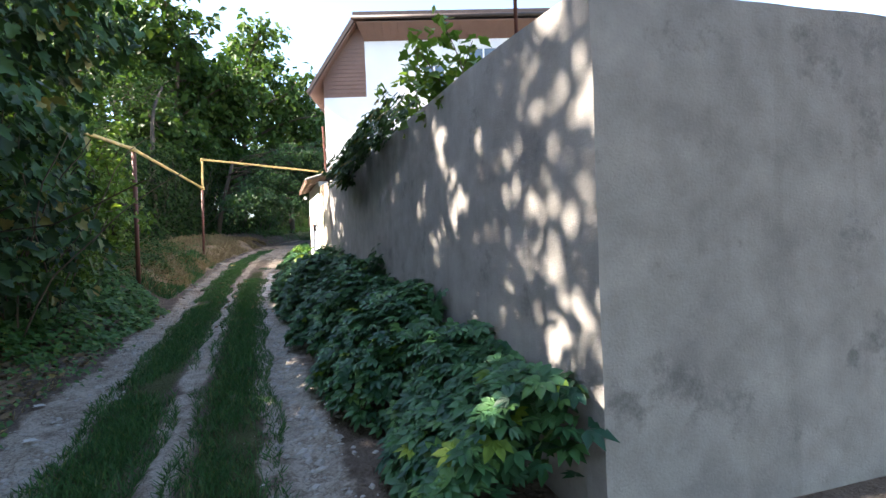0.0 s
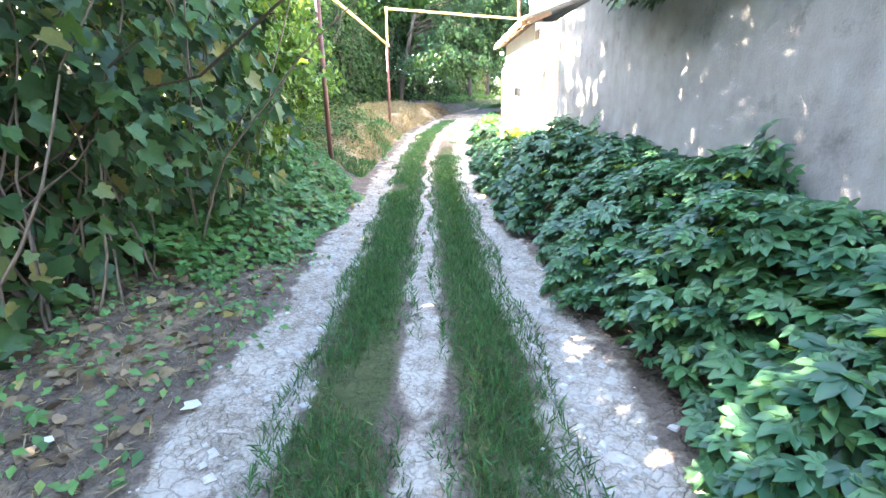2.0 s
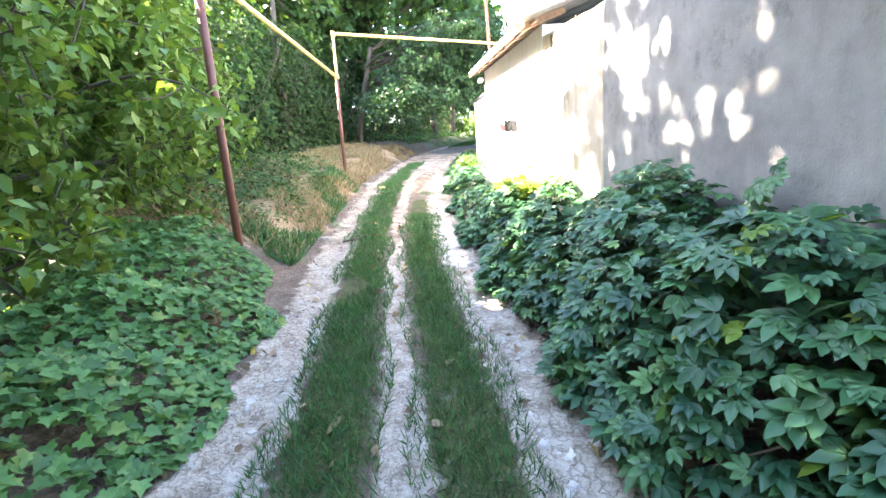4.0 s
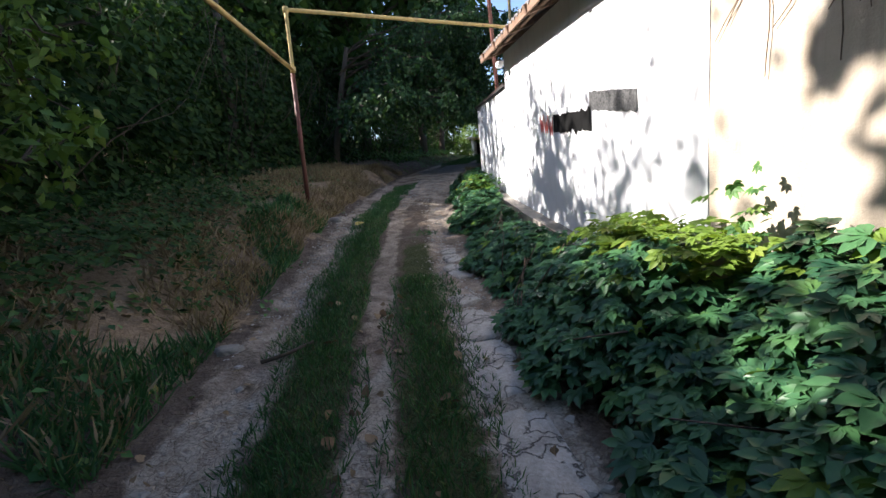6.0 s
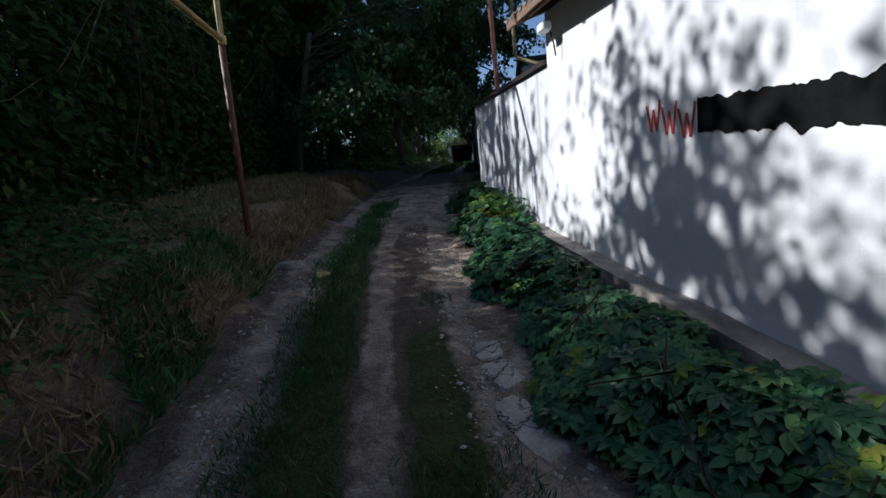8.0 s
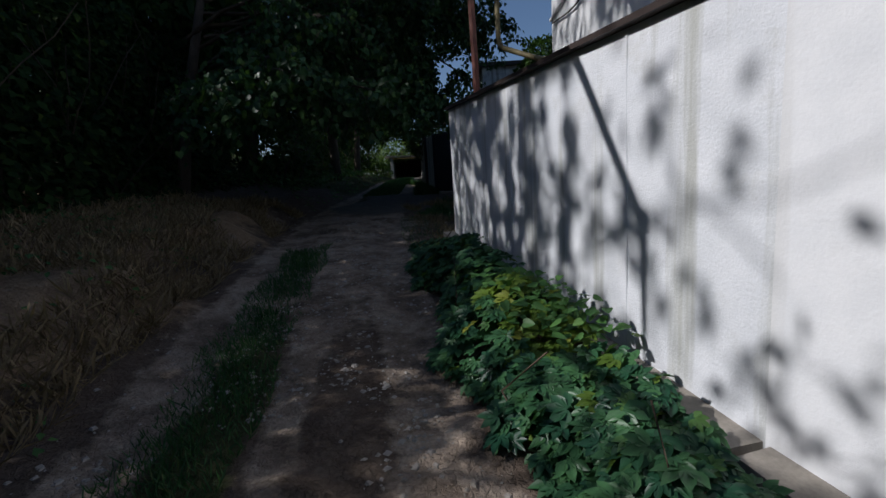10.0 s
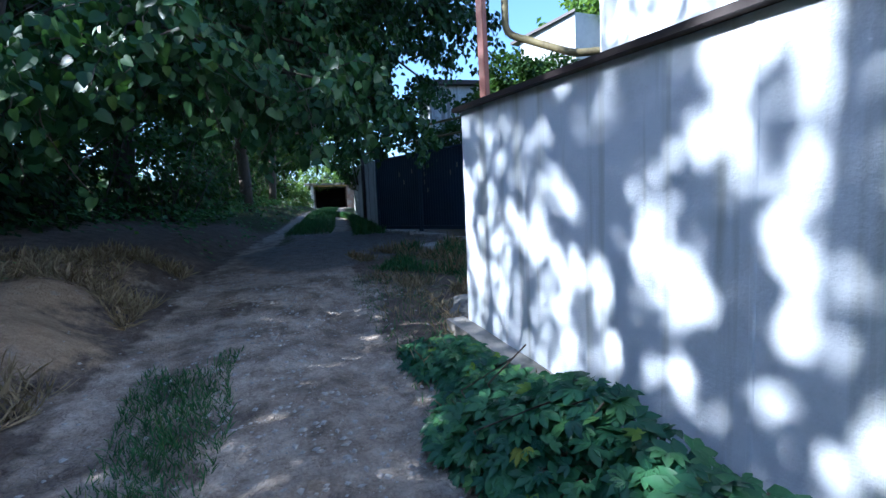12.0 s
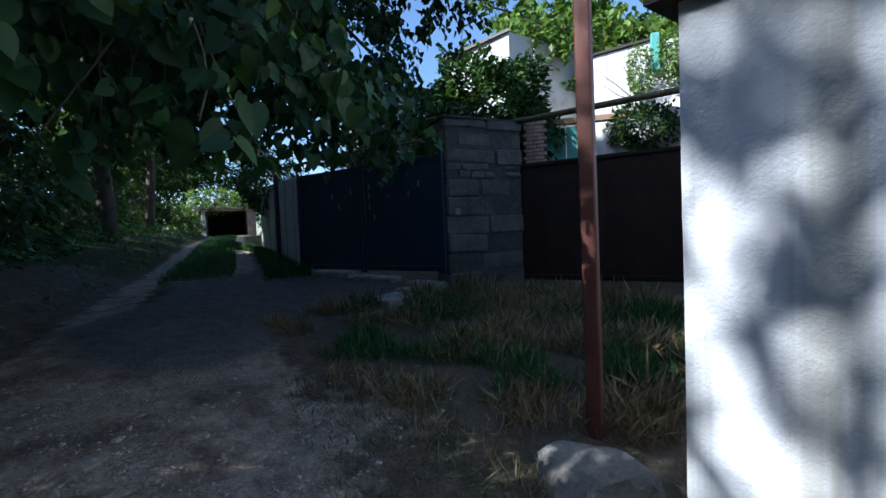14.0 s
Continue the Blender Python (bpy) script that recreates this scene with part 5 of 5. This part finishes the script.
    grass("verge_straw", x, y, rng.uniform(0.03, 0.09, n), L_DRY, "flattened straw and dead stems on the verge", rng, 2.2)
    n = 1500
    y = 19.2 + 5 * rng.random(n)
    x = mid(y) + 0.95 + 0.75 * rng.random(n)
    tuft = np.array([noise.noise((p * 2.2, q * 2.2, 14)) for p, q in zip(x, y)]) > 0.0
    xd, yd = x[tuft] + 0.12, y[tuft]
    grass("side_straw", xd, yd, rng.uniform(0.05, 0.17, len(xd)), L_DRY, "dry straw tufts along the plinth", rng, 0.6, STRAW)
    grass("side_grass", x, y, rng.uniform(0.03, 0.09, n), L_GRASS, "thin grass between gravel and plinth", rng, 0.6)


def build_litter():
    rng = np.random.default_rng(21)
    n = 1950
    y = np.concatenate([1.5 + 5.5 * rng.random(1700), 7 + 6 * rng.random(250)])
    u = np.where(np.arange(n) < 1700, -1.15 - 1.9 * rng.random(n), rng.uniform(-2.2, 1.3, n))
    x = mid(y) + u
    place = np.stack([x, y, ground_z(x, y) + 0.015 + 0.02 * rng.random(n)], 1)
    tagged(leaves("leaf_litter", place, rng.normal(0, 1, (n, 3)) * (1, 1, .25), np.tile((0, 0, 1.0), (n, 1)) + scatter(rng, n, .75), rng.uniform(.025, .075, n), HEART, L_DEAD, rng), "curled brown and yellow fallen leaves", "leaf litter", kind="stuff")
    # loose stones
    def stones(name, cnt, y, u, lo, hi, mat, label):
        v0, f0 = [], []
        bm = bmesh.new()
        if lo < 0.007:
            bmesh.ops.create_cone(bm, cap_ends=True, cap_tris=False, segments=4, radius1=1, radius2=0.6, depth=1.2)
            bmesh.ops.triangulate(bm, faces=bm.faces)
            bm.verts.index_update()
        else:
            bmesh.ops.create_icosphere(bm, subdivisions=1, radius=1)
        base = np.array([v.co[:] for v in bm.verts])
        tri = np.array([[v.index for v in f.verts] for f in bm.faces])
        bm.free()
        x = mid(y) + u
        s = lo + (hi - lo) * rng.random(cnt) ** 3
        r = rng.uniform(0.7, 1.2, (cnt, len(base), 1)) * base[None] * (s[:, None, None] * rng.uniform(0.6, 1.2, (cnt, 1, 3)) * (1, 1, 0.4))
        co = r + np.stack([x, y, ground_z(x, y) + s * 0.05], 1)[:, None]
        fc = (tri[None] + (np.arange(cnt) * len(base))[:, None, None]).reshape(-1, 3)
        ob = mesh_object(name, co.reshape(-1, 3), fc.tolist(), mat)
        tagged(ob, label, "stones", kind="stuff")
    n = 2400
    y = 1.4 + 11.0 * rng.random(n) ** 2.2
    stones("track_stones", n, y, np.where(rng.random(n) < .42, -.80, .80) + 0.13 * rng.normal(size=n), 0.0069, 0.048, M_GRAVEL, "pale broken stones bedded in the wheel ruts")
    n = 9500
    y = 12 + 13.5 * rng.random(n)
    stones("lane_gravel", n, y, np.where(y > 17.5, 0.1 + 0.6 * rng.normal(size=n) - 0.25 * np.sin(y * 2.1), np.where(rng.random(n) < .5, -.85, .7) + 0.14 * rng.normal(size=n)), 0.005, 0.028, M_GRAVEL, "loose gravel on the brown lane")


def rock(name, x, y, z, size, label, seed, mat=M_STONE):
    bm = bmesh.new()
    bmesh.ops.create_icosphere(bm, subdivisions=3, radius=1)
    for v in bm.verts:
        c = v.co.copy()
        k = 1 + 0.35 * noise.noise(c * 1.1 + Vector((seed, 0, 0))) + 0.12 * noise.noise(c * 3.2 + Vector((0, seed, 0)))
        v.co = Vector((c.x * size[0], c.y * size[1], c.z * size[2])) * k
        v.co.z = min(v.co.z, size[2] * (0.72 + 0.05 * noise.noise(c * 4)))
    ob = bm_object(name, bm, mat)
    ob.location = (x, y, z)
    return tagged(ob, label, "rock")


def build_small_things():
    rock("boulder", 1.60, 22.08, gz(1.5, 22.1) - 0.02, (0.30, 0.27, 0.20), "rough grey limestone boulder by the fence end", 2.0, M_ROCK)
    rock("stone_lump", -2.25, 16.9, gz(-2.2, 16.9), (0.16, 0.13, 0.09), "pale stone on the bank", 5.0)
    rock("lane_stone", -2.35, 12.2, gz(-2.35, 12.2), (0.11, 0.08, 0.05), "small pale stone beside the rut", 7.0)
    # broken concrete slabs in the right rut
    rng = np.random.default_rng(31)
    outs = [(-0.55, 12.22, 0.17, 0.27, 6), (-0.54, 11.56, 0.19, 0.38, 2), (-0.53, 10.78, 0.18, 0.36, 4), (-0.56, 12.75, 0.13, 0.12, 30), (-0.52, 13.65, 0.11, 0.27, 10), (-0.50, 14.15, 0.12, 0.16, 20), (-0.52, 14.45, 0.10, 0.12, 0)]
    for x, y, sx, sy, rz in outs:
        n = 36
        ang = (np.arange(n) + rng.uniform(-.3, .3, n)) * 2 * math.pi / n
        rad = np.array([0.98 + 0.20 * noise.noise((math.cos(a) * 1.8, math.sin(a) * 1.8, x * 7 + y)) + 0.03 * rng.normal() for a in ang])
        ring = [(sx * r * math.copysign(abs(math.cos(a)) ** 0.5, math.cos(a)), sy * r * math.copysign(abs(math.sin(a)) ** 0.5, math.sin(a))) for a, r in zip(ang, rad)]
        bm = bmesh.new()
        loops = []
        for share, z in ((1.04, -0.09), (1.0, 0.008), (0.93, 0.026), (0.62, 0.030), (0.3, 0.033)):
            loops.append([bm.verts.new((p * share, q * share, z + (0.014 * noise.noise((p * share * 9 + x, q * share * 9 + y, 2)) if z > 0 else 0))) for p, q in ring])
        c = bm.verts.new((0, 0, 0.032))
        for low, high in zip(loops, loops[1:]):
            for i in range(n):
                bm.faces.new((low[i], low[(i + 1) % n], high[(i + 1) % n], high[i]))
        for i in range(n):
            bm.faces.new((c, loops[-1][i], loops[-1][(i + 1) % n]))
        ob = bm_object("concrete_slab", bm, M_SLAB)
        ob.matrix_world = pose(x, y, gz(x, y) - 0.006, math.degrees(math.atan2(gz(x, y + .2) - gz(x, y - .2), 0.4)), 0, rz)
        tagged(ob, "broken pale concrete slab sunk in the rut", "slab", "broken slabs in the rut")
    st = tagged(tube("fallen_stick", [(-2.05, 11.95, gz(-2.05, 11.95) + .03), (-1.9, 12.0, gz(-1.9, 12) + .035), (-1.72, 12.1, gz(-1.72, 12.1) + .04)], 0.014, M_BARK, None, 6), "short dark stick lying across the rut", "stick")
    paper = outline_leaf([(0.4, -0.2), (0.5, 0.5), (0.1, 0.9), (-0.4, 0.6), (-0.35, -0.1)])
    for x, y, s in ((-1.95, 4.35, 0.08), (-1.7, 3.65, 0.075), (-2.4, 4.1, 0.06)):
        r = np.random.default_rng(int(100 * y))
        tagged(leaves("paper_scrap", np.array([(x, y, gz(x, y) + .03)]), np.array([(1.0, .4, 0)]), np.array([(.1, 0, 1.0)]), [s], paper, M_PAPER, r), "crumpled pale paper scrap on the verge", "litter", "paper scraps")
    r = np.random.default_rng(1)
    tagged(leaves("yellow_leaf", np.array([(-1.86, 16.4, gz(-1.86, 16.4) + .04)]), np.array([(1.0, .2, 0.2)]), np.array([(0, -.4, 1.0)]), [0.14], HEART, L_DEAD, r, tone=np.array([1.0])), "yellow fallen leaf on the lane", "leaf")


def sun_spot_gaps(p):
    """Which leaf places to carve out of the added sun-side trees so that sun spots land on chosen stretches of the
    walls: openings run along the sun's way and are ragged, wide in some stretches, small in others.
    """
    along = (p[:, 0] - 1.0) / SUN_FROM.x
    y, z = p[:, 1] - along * SUN_FROM.y, p[:, 2] - along * SUN_FROM.z
    share = np.interp(y, [4.0, 4.5, 16.2, 17.3, 18.0, 18.5, 19.3, 19.9, 20.2, 20.9, 21.25, 21.6], [0.08, 0.05, 0.9, 0.85, 0.70, 0.48, 0.62, 0.74, 0.92, 0.92, 0.45, 0.40])
    for cy, cz, ry, rz, s in ((3.25, 1.80, 0.58, 0.50, 0.52), (1.66, 1.72, 0.32, 0.52, 0.20)):
        share = np.maximum(share, s * sstep(1.25, 0.8, np.sqrt(((y - cy) / ry) ** 2 + ((z - cz) / rz) ** 2)))
    share = np.where(y < 12, share * sstep(0.95, 1.2, z), share)
    ragged = np.array([noise.noise((a * 4.2, b * 3.2, 5.0)) + 0.45 * noise.noise((a * 9.0, b * 7.5, 9.0)) for a, b in zip(y, z)])
    return ragged > 0.40 * (1 - 2 * share)


def tree(name, rng, height, spread, trunk_r, n_leaf, size, mat, shape, label, low=0.35, droop=0.0, lean=(0, 0), loose=0.045, base=None):
    """Tapered trunk, limbs, twigs, and leaves set round the twigs."""
    root = tagged(new(name), label, "tree")
    top = Vector((lean[0], lean[1], height * 0.75))
    trunk = [Vector((0, 0, -0.3)).lerp(top, s) + Vector((0.12 * math.sin(5 * s + height), 0.12 * math.cos(4 * s), 0)) for s in np.linspace(0, 1, 8)]
    tube("trunk", trunk, trunk_r, M_BARK, root, 9, trunk_r * 0.3)
    limbs, twigs = [], []
    for k in range(11):
        s = low + (1 - low) * (k + 0.5) / 11
        p = Vector((0, 0, 0)).lerp(top, s)
        a = 2.4 * k + rng.uniform(-.4, .4)
        ln = spread * (1.05 - 0.55 * abs(s - 0.55)) * rng.uniform(0.75, 1.1)
        ln_pts = wander(rng, p, (math.cos(a), math.sin(a), rng.uniform(0.15, 0.75)), ln, 7, 0.13, droop)
        limbs.append(ln_pts)
        for q in ln_pts[2:]:
            for _ in range(3):
                twigs.append(wander(rng, q, rng.normal(0, 1, 3) + (0, 0, 0.1), rng.uniform(0.5, 1.1) * spread / 3, 2, 0.25, droop * 1.5))
    stem_stuff("limbs", limbs, trunk_r * 0.42, M_BARK, "", parent=root)
    stem_stuff("twigs", twigs, 0.014, M_BARK, "", parent=root)
    ends = np.array([p[:] for tw in twigs for p in tw[1:]])
    pick = ends[rng.integers(0, len(ends), n_leaf)] + scatter(rng, n_leaf, loose * spread)
    # Leaves are carved away where sun spots should land on the walls.
    if base is not None:
        pick = pick[~sun_spot_gaps(pick + np.array(base))]
    n_leaf = len(pick)
    tip = rng.normal(0, 1, (n_leaf, 3)) * (1, 1, .5) + (0, 0, -0.7)
    face = np.tile((0, 0, 0.8), (n_leaf, 1)) + scatter(rng, n_leaf, 0.6)
    leaves("crown", pick, tip, face, rng.uniform(size * .7, size * 1.2, n_leaf), shape, mat, rng, root)
    return root


def build_trees():
    rng = np.random.default_rng(17)
    a = tree("broadleaf_tree", np.random.default_rng(50), 9.0, 3.4, 0.16, 4300, 0.32, L_TREE, OVAL, "tall dark broadleaf tree on the bank above the lane", 0.22)
    b = tree("broadleaf_tree", np.random.default_rng(51), 7.5, 3.0, 0.13, 4800, 0.245, L_TREE, OVAL, "spreading dark green tree crowding the bank", 0.15)
    c = tree("ash_maple", np.random.default_rng(52), 4.6, 2.0, 0.08, 6200, 0.15, L_MAPLE, OVAL, "young yellow-green maple beside the rusty post", 0.08, 0.05)
    # The thin, tall, airy and slope trees are added to dapple the walls.
    d = tree("thin_tree", np.random.default_rng(53), 7.5, 3.0, 0.12, 7200, 0.15, L_TREE, OVAL, "thin-crowned tree added over the bank to dapple the white wall", 0.3, loose=0.09)
    tall = tree("tall_tree", np.random.default_rng(68), 13, 2.6, 0.07, 17500, 0.17, L_TREE, OVAL, "tall leafy tree added up the slope to dapple the fence", 0.42, loose=0.14, base=(-7.8, 20.4, gz(-7.8, 20.4)))
    airy = tree("tall_tree", np.random.default_rng(69), 13, 2.6, 0.07, 15000, 0.16, L_TREE, OVAL, "tall airy tree added up the slope to dapple the fence", 0.42, loose=0.14, base=(-8.2, 22.6, gz(-8.2, 22.6)))
    slope = tree("dapple_tree", np.random.default_rng(70), 11.5, 4.2, 0.10, 24000, 0.20, L_TREE, OVAL, "unseen broad tree added to dapple the grey wall through carved boughs", 0.38, loose=0.11, base=(-6.9, 3.8, gz(-6.9, 3.8)))
    far = tree("hill_tree", np.random.default_rng(54), 9.0, 3.8, 0.2, 4500, 0.40, L_MAPLE, OVAL, "tall sunlit tree behind the hillside houses", 0.3)
    def put(t, x, y, rz, s, first=False):
        m = pose(x, y, gz(x, y), 0, 0, rz)
        if first:
            t.matrix_basis = m @ Matrix.Diagonal((s, s, s, 1))
            return t
        t2 = copy_thing(t, m)
        t2.scale = (s, s, s)
        return t2
    put(a, -5.4, 27.5, 0, 1.45, True)
    # Trees at negative y are unseen, added to cut skylight on the wall.
    for x, y, rz, s in ((-2.6, 31.5, 140, 1.6), (0.2, 37.5, 260, 1.6), (-8.5, 29, 300, 1.7), (2.4, 46, 110, 1.5), (-7.2, 8.3, 330, 1.15), (2.5, -8, 40, 1.3), (-2.5, -9, 140, 1.3), (7.5, -7, 250, 1.3), (-13, 32, 60, 1.5), (3.2, 57.5, 70, 1.5), (-5.4, 35.5, 200, 1.7)):
        put(a, x, y, rz, s)
    put(b, -5.0, 28.6, 120, 0.9, True)
    # The 0.5-scale trees and (-6.4, 15.0) are added to shade lane and wall.
    for x, y, rz, s in ((-3.2, 34.0, 200, 0.9), (-0.3, 41.5, 10, 0.9), (2.6, 49.0, 20, 0.9), (-5.6, -3.5, 220, 1.0), (5.0, 61, 10, 1.3), (10.5, 60, 90, 1.3), (-9.5, 12.5, 77, 0.85), (-6.2, 19.6, 15, 0.5), (-6.3, 21.4, 75, 0.5), (-6.0, 23.2, 155, 0.5), (-6.4, 15.0, 90, 0.76), (-6.2, 26.2, 300, 0.95)):
        put(b, x, y, rz, s)
    put(d, -6.5, 14.6, 140, 0.85, True)
    put(slope, -6.9, 3.8, 0, 1.0, True)
    put(tall, -7.8, 20.4, 0, 1.0, True)
    put(airy, -8.2, 22.6, 130, 1.0, True)
    put(c, -4.7, 11.0, 0, 0.9, True)
    for x, y, rz, s in ((-4.3, 9.4, 100, 0.8), (-5.4, 12.6, 210, 0.8), (-3.9, 8.0, 40, 0.7), (-4.5, 10.3, 160, 0.85), (-4.7, 12.1, 290, 0.8)):
        put(c, x, y, rz, s)
    put(far, 19.5, 35.5, 0, 1.25, True)
    far.location.z = 5.5
    for x, y, rz, s in ((22.0, 31.0, 120, 1.2), (24, 38, 210, 1.3)):
        t = put(far, x, y, rz, s)
        t.location.z = 4.5


def build_overhang():
    """Mulberry limb reaching over the lane, with hanging twigs."""
    rng = np.random.default_rng(23)
    root = tagged(new("mulberry_tree"), "mulberry tree with low leafy boughs over the lane", "tree")
    root.location = (-3.6, 25.6, gz(-3.6, 25.6))
    o = Vector(root.location)
    tube("trunk", [Vector(p) - o for p in ((-3.6, 25.6, 1.2), (-3.3, 25.5, 3.0), (-2.9, 25.2, 4.6), (-2.5, 25.0, 6.0))], 0.15, M_BARK, root, 9, 0.07)
    limbs = []
    for s, e in (((-3.2, 25.4, 3.4), (-0.9, 23.0, 4.3)), ((-3.0, 25.3, 4.2), (0.9, 24.6, 4.6)), ((-2.9, 25.2, 4.6), (2.6, 27.0, 5.0)), ((-2.8, 25.1, 5.2), (1.6, 23.2, 6.2)), ((-3.0, 25.3, 4.4), (0.3, 26.8, 4.2)), ((-2.8, 25.1, 5.0), (3.4, 25.4, 6.2)), ((-3, 25.3, 4.6), (2.2, 28.6, 4.6)), ((-3.1, 25.4, 3.6), (0.5, 22.9, 3.75)), ((-3.1, 25.4, 3.7), (-0.8, 22.4, 3.85)), ((-3, 25.4, 3.9), (1.5, 24.3, 4.0)), ((-3.1, 25.4, 3.4), (-1.9, 22.6, 3.6)), ((-3, 25.4, 4.0), (2.4, 25.8, 4.3)), ((-3, 25.4, 4.4), (0.0, 23.6, 5.2)), ((-3, 25.4, 4.4), (1.8, 25.2, 5.4)), ((-2.6, 25.1, 5.4), (3.5, 25.0, 5.7)), ((-2.6, 25.1, 5.4), (3.0, 26.0, 4.9)), ((-2.6, 25.1, 5.6), (3.7, 27.5, 6.1)), ((-2.5, 25.0, 5.9), (3.1, 24.6, 6.7)), ((-2.5, 25.0, 5.9), (2.7, 26.6, 6.6)), ((-2.6, 25.1, 5.2), (2.3, 27.2, 5.4))):
        s, e = Vector(s), Vector(e)
        limbs.append([s.lerp(e, k) + Vector((0, 0, 0.5 * math.sin(k * math.pi))) + Vector(rng.normal(0, 0.05, 3)) - o for k in np.linspace(0, 1, 9)])
    stem_stuff("limbs", limbs, 0.05, M_BARK, "", parent=root)
    twigs = []
    for ln in limbs:
        for q in ln[3:]:
            for _ in range(6):
                twigs.append(wander(rng, q, rng.normal(0, 1, 3) * (1, 1, .4) + (0, 0, -.25), rng.uniform(0.5, 1.25), 6, 0.16, 0.16))
    stem_stuff("twigs", twigs, 0.009, M_BARK, "", parent=root)
    ends = np.array([p[:] for tw in twigs for p in tw[1:]])
    n = 33000
    weight = np.where(ends[:, 0] + o.x > 0.8, 2.2, 1.0)
    pick = ends[rng.choice(len(ends), n, p=weight / weight.sum())] + scatter(rng, n, 0.08)
    low = (pick[:, 1] + o.y < 24.3) & (pick[:, 2] + o.z < 5.2)
    for sel, shape in ((low, HEART), (~low, BROAD)):
        k = sel.sum()
        tip = rng.normal(0, 1, (k, 3)) * (.7, .7, .3) + (0, 0, -1.0)
        leaves("foliage", pick[sel], tip, np.tile((0, -0.5, 0.6), (k, 1)) + scatter(rng, k, .45), rng.uniform(.07, .135, k), shape, L_MULB, rng, root)


def build_leaning_tree():
    """Slender tree whose stem leans over at head height above the bank."""
    rng = np.random.default_rng(29)
    root = tagged(new("slender_tree"), "slender leaning tree on the bank opposite the fence", "tree")
    root.location = (-5.0, 20.45, gz(-5, 20.45))
    z0 = root.location.z
    line = [(0, 0, -0.2), (0.02, 0.03, 2.0), (0, 0.10, 5.4 - z0), (0, 0.16, 6.02 - z0), (0, 0.27, 6.67 - z0), (0, 0.45, 7.05 - z0), (0, 0.70, 7.44 - z0), (0.05, 1.2, 8.1 - z0), (0.1, 1.8, 8.7 - z0)]
    tube("trunk", line, 0.10, M_BARK, root, 8, 0.04)
    limbs = [wander(rng, line[k], rng.normal(0, 1, 3) + (0, 0.5, 0.5), 1.2, 6, 0.15) for k in (6, 7, 7, 8, 8, 8)]
    stem_stuff("limbs", limbs, 0.022, M_BARK, "", parent=root)
    ends = np.array([p[:] for ln in limbs for p in ln[1:]])
    n = 180
    pick = ends[rng.integers(0, len(ends), n)] + scatter(rng, n, 0.16)
    leaves("crown", pick, rng.normal(0, 1, (n, 3)) + (0, 0, -.6), np.tile((0, 0, .8), (n, 1)) + scatter(rng, n, .6), rng.uniform(.10, .17, n), OVAL, L_TREE, rng, root)


def blob_shrub(name, label, x, y, z, size, n, leaf, mat, seed):
    rng = np.random.default_rng(seed)
    root = tagged(new(name), label, "shrub")
    root.location = (x, y, z)
    d = unit(rng.normal(size=(n, 3)))
    lum = np.array([1 + 0.45 * noise.noise(Vector(v) * 1.9 + Vector((seed, 0, 0))) for v in d])[:, None]
    p = d * lum * (0.55 + 0.5 * rng.random((n, 1)) ** 0.5) * np.array(size)
    leaves("foliage", p, d + scatter(rng, n, .6) + (0, 0, -.4), np.tile((0, 0, .8), (n, 1)) + d * 0.5 + scatter(rng, n, .4), rng.uniform(.7, 1.2, n) * leaf, OVAL, mat, rng, root)
    lines = [wander(rng, (rng.normal(0, .2) * size[0], rng.normal(0, .2) * size[1], -size[2]), rng.normal(0, .6, 3) + (0, 0, 1), size[2] * 1.6, 6, .2) for _ in range(14)]
    stem_stuff("stems", lines, 0.02, M_BARK, "", parent=root)


def build_shrubs():
    blob_shrub("yard_bush", "dense green bush behind the block pillar", 7.1, 28.0, 5.0, (1.5, 1.3, 1.3), 13000, 0.15, L_TREE, 2)
    blob_shrub("gate_vine", "vine heaped over the yard beyond the blue gate", 5.6, 29.6, 4.0, (1.3, 1.8, 0.8), 6500, 0.13, L_TREE, 3)
    blob_shrub("wall_ivy", "ivy hanging on the rubble wall in the yard", 7.95, 24.85, 4.3, (0.5, 0.65, 0.42), 2600, 0.10, L_TREE, 5)
    blob_shrub("annex_vine", "yellow-green climber on the annex wall", 17.45, 29.5, 8.7, (0.45, 0.55, 1.0), 900, 0.14, L_MAPLE, 6)
    blob_shrub("annex_shrub", "sunlit yellow shrub at the end of the annex", 17.9, 28.2, 9.2, (0.55, 0.7, 1.0), 900, 0.17, L_MAPLE, 12)
    blob_shrub("old_wall_bush", "dark bush over the peeling wall", 3.9, 33.6, 4.1, (0.8, 1.3, 0.8), 2200, 0.12, L_TREE, 7)
    blob_shrub("garage_vine", "sunlit vine over the garage roof", 7.0, 54.5, 5.3, (2.2, 2.2, 0.8), 1500, 0.22, L_MAPLE, 8)
    blob_shrub("lane_end_bush", "sunlit bushes closing the end of the lane", 7.5, 60.0, 6.0, (6.5, 2.0, 3.4), 4200, 0.34, L_MAPLE, 10)
    blob_shrub("garage_side_bush", "sunlit bush beside the garage", 4.6, 51.5, 3.6, (1.0, 1.2, 1.0), 1200, 0.18, L_MAPLE, 9)


build_creeper_bed()
build_wall_vines()
build_left_hedge()
build_thickets()
build_left_cover()
build_grass()
build_litter()
build_small_things()
build_trees()
build_overhang()
build_leaning_tree()
build_shrubs()
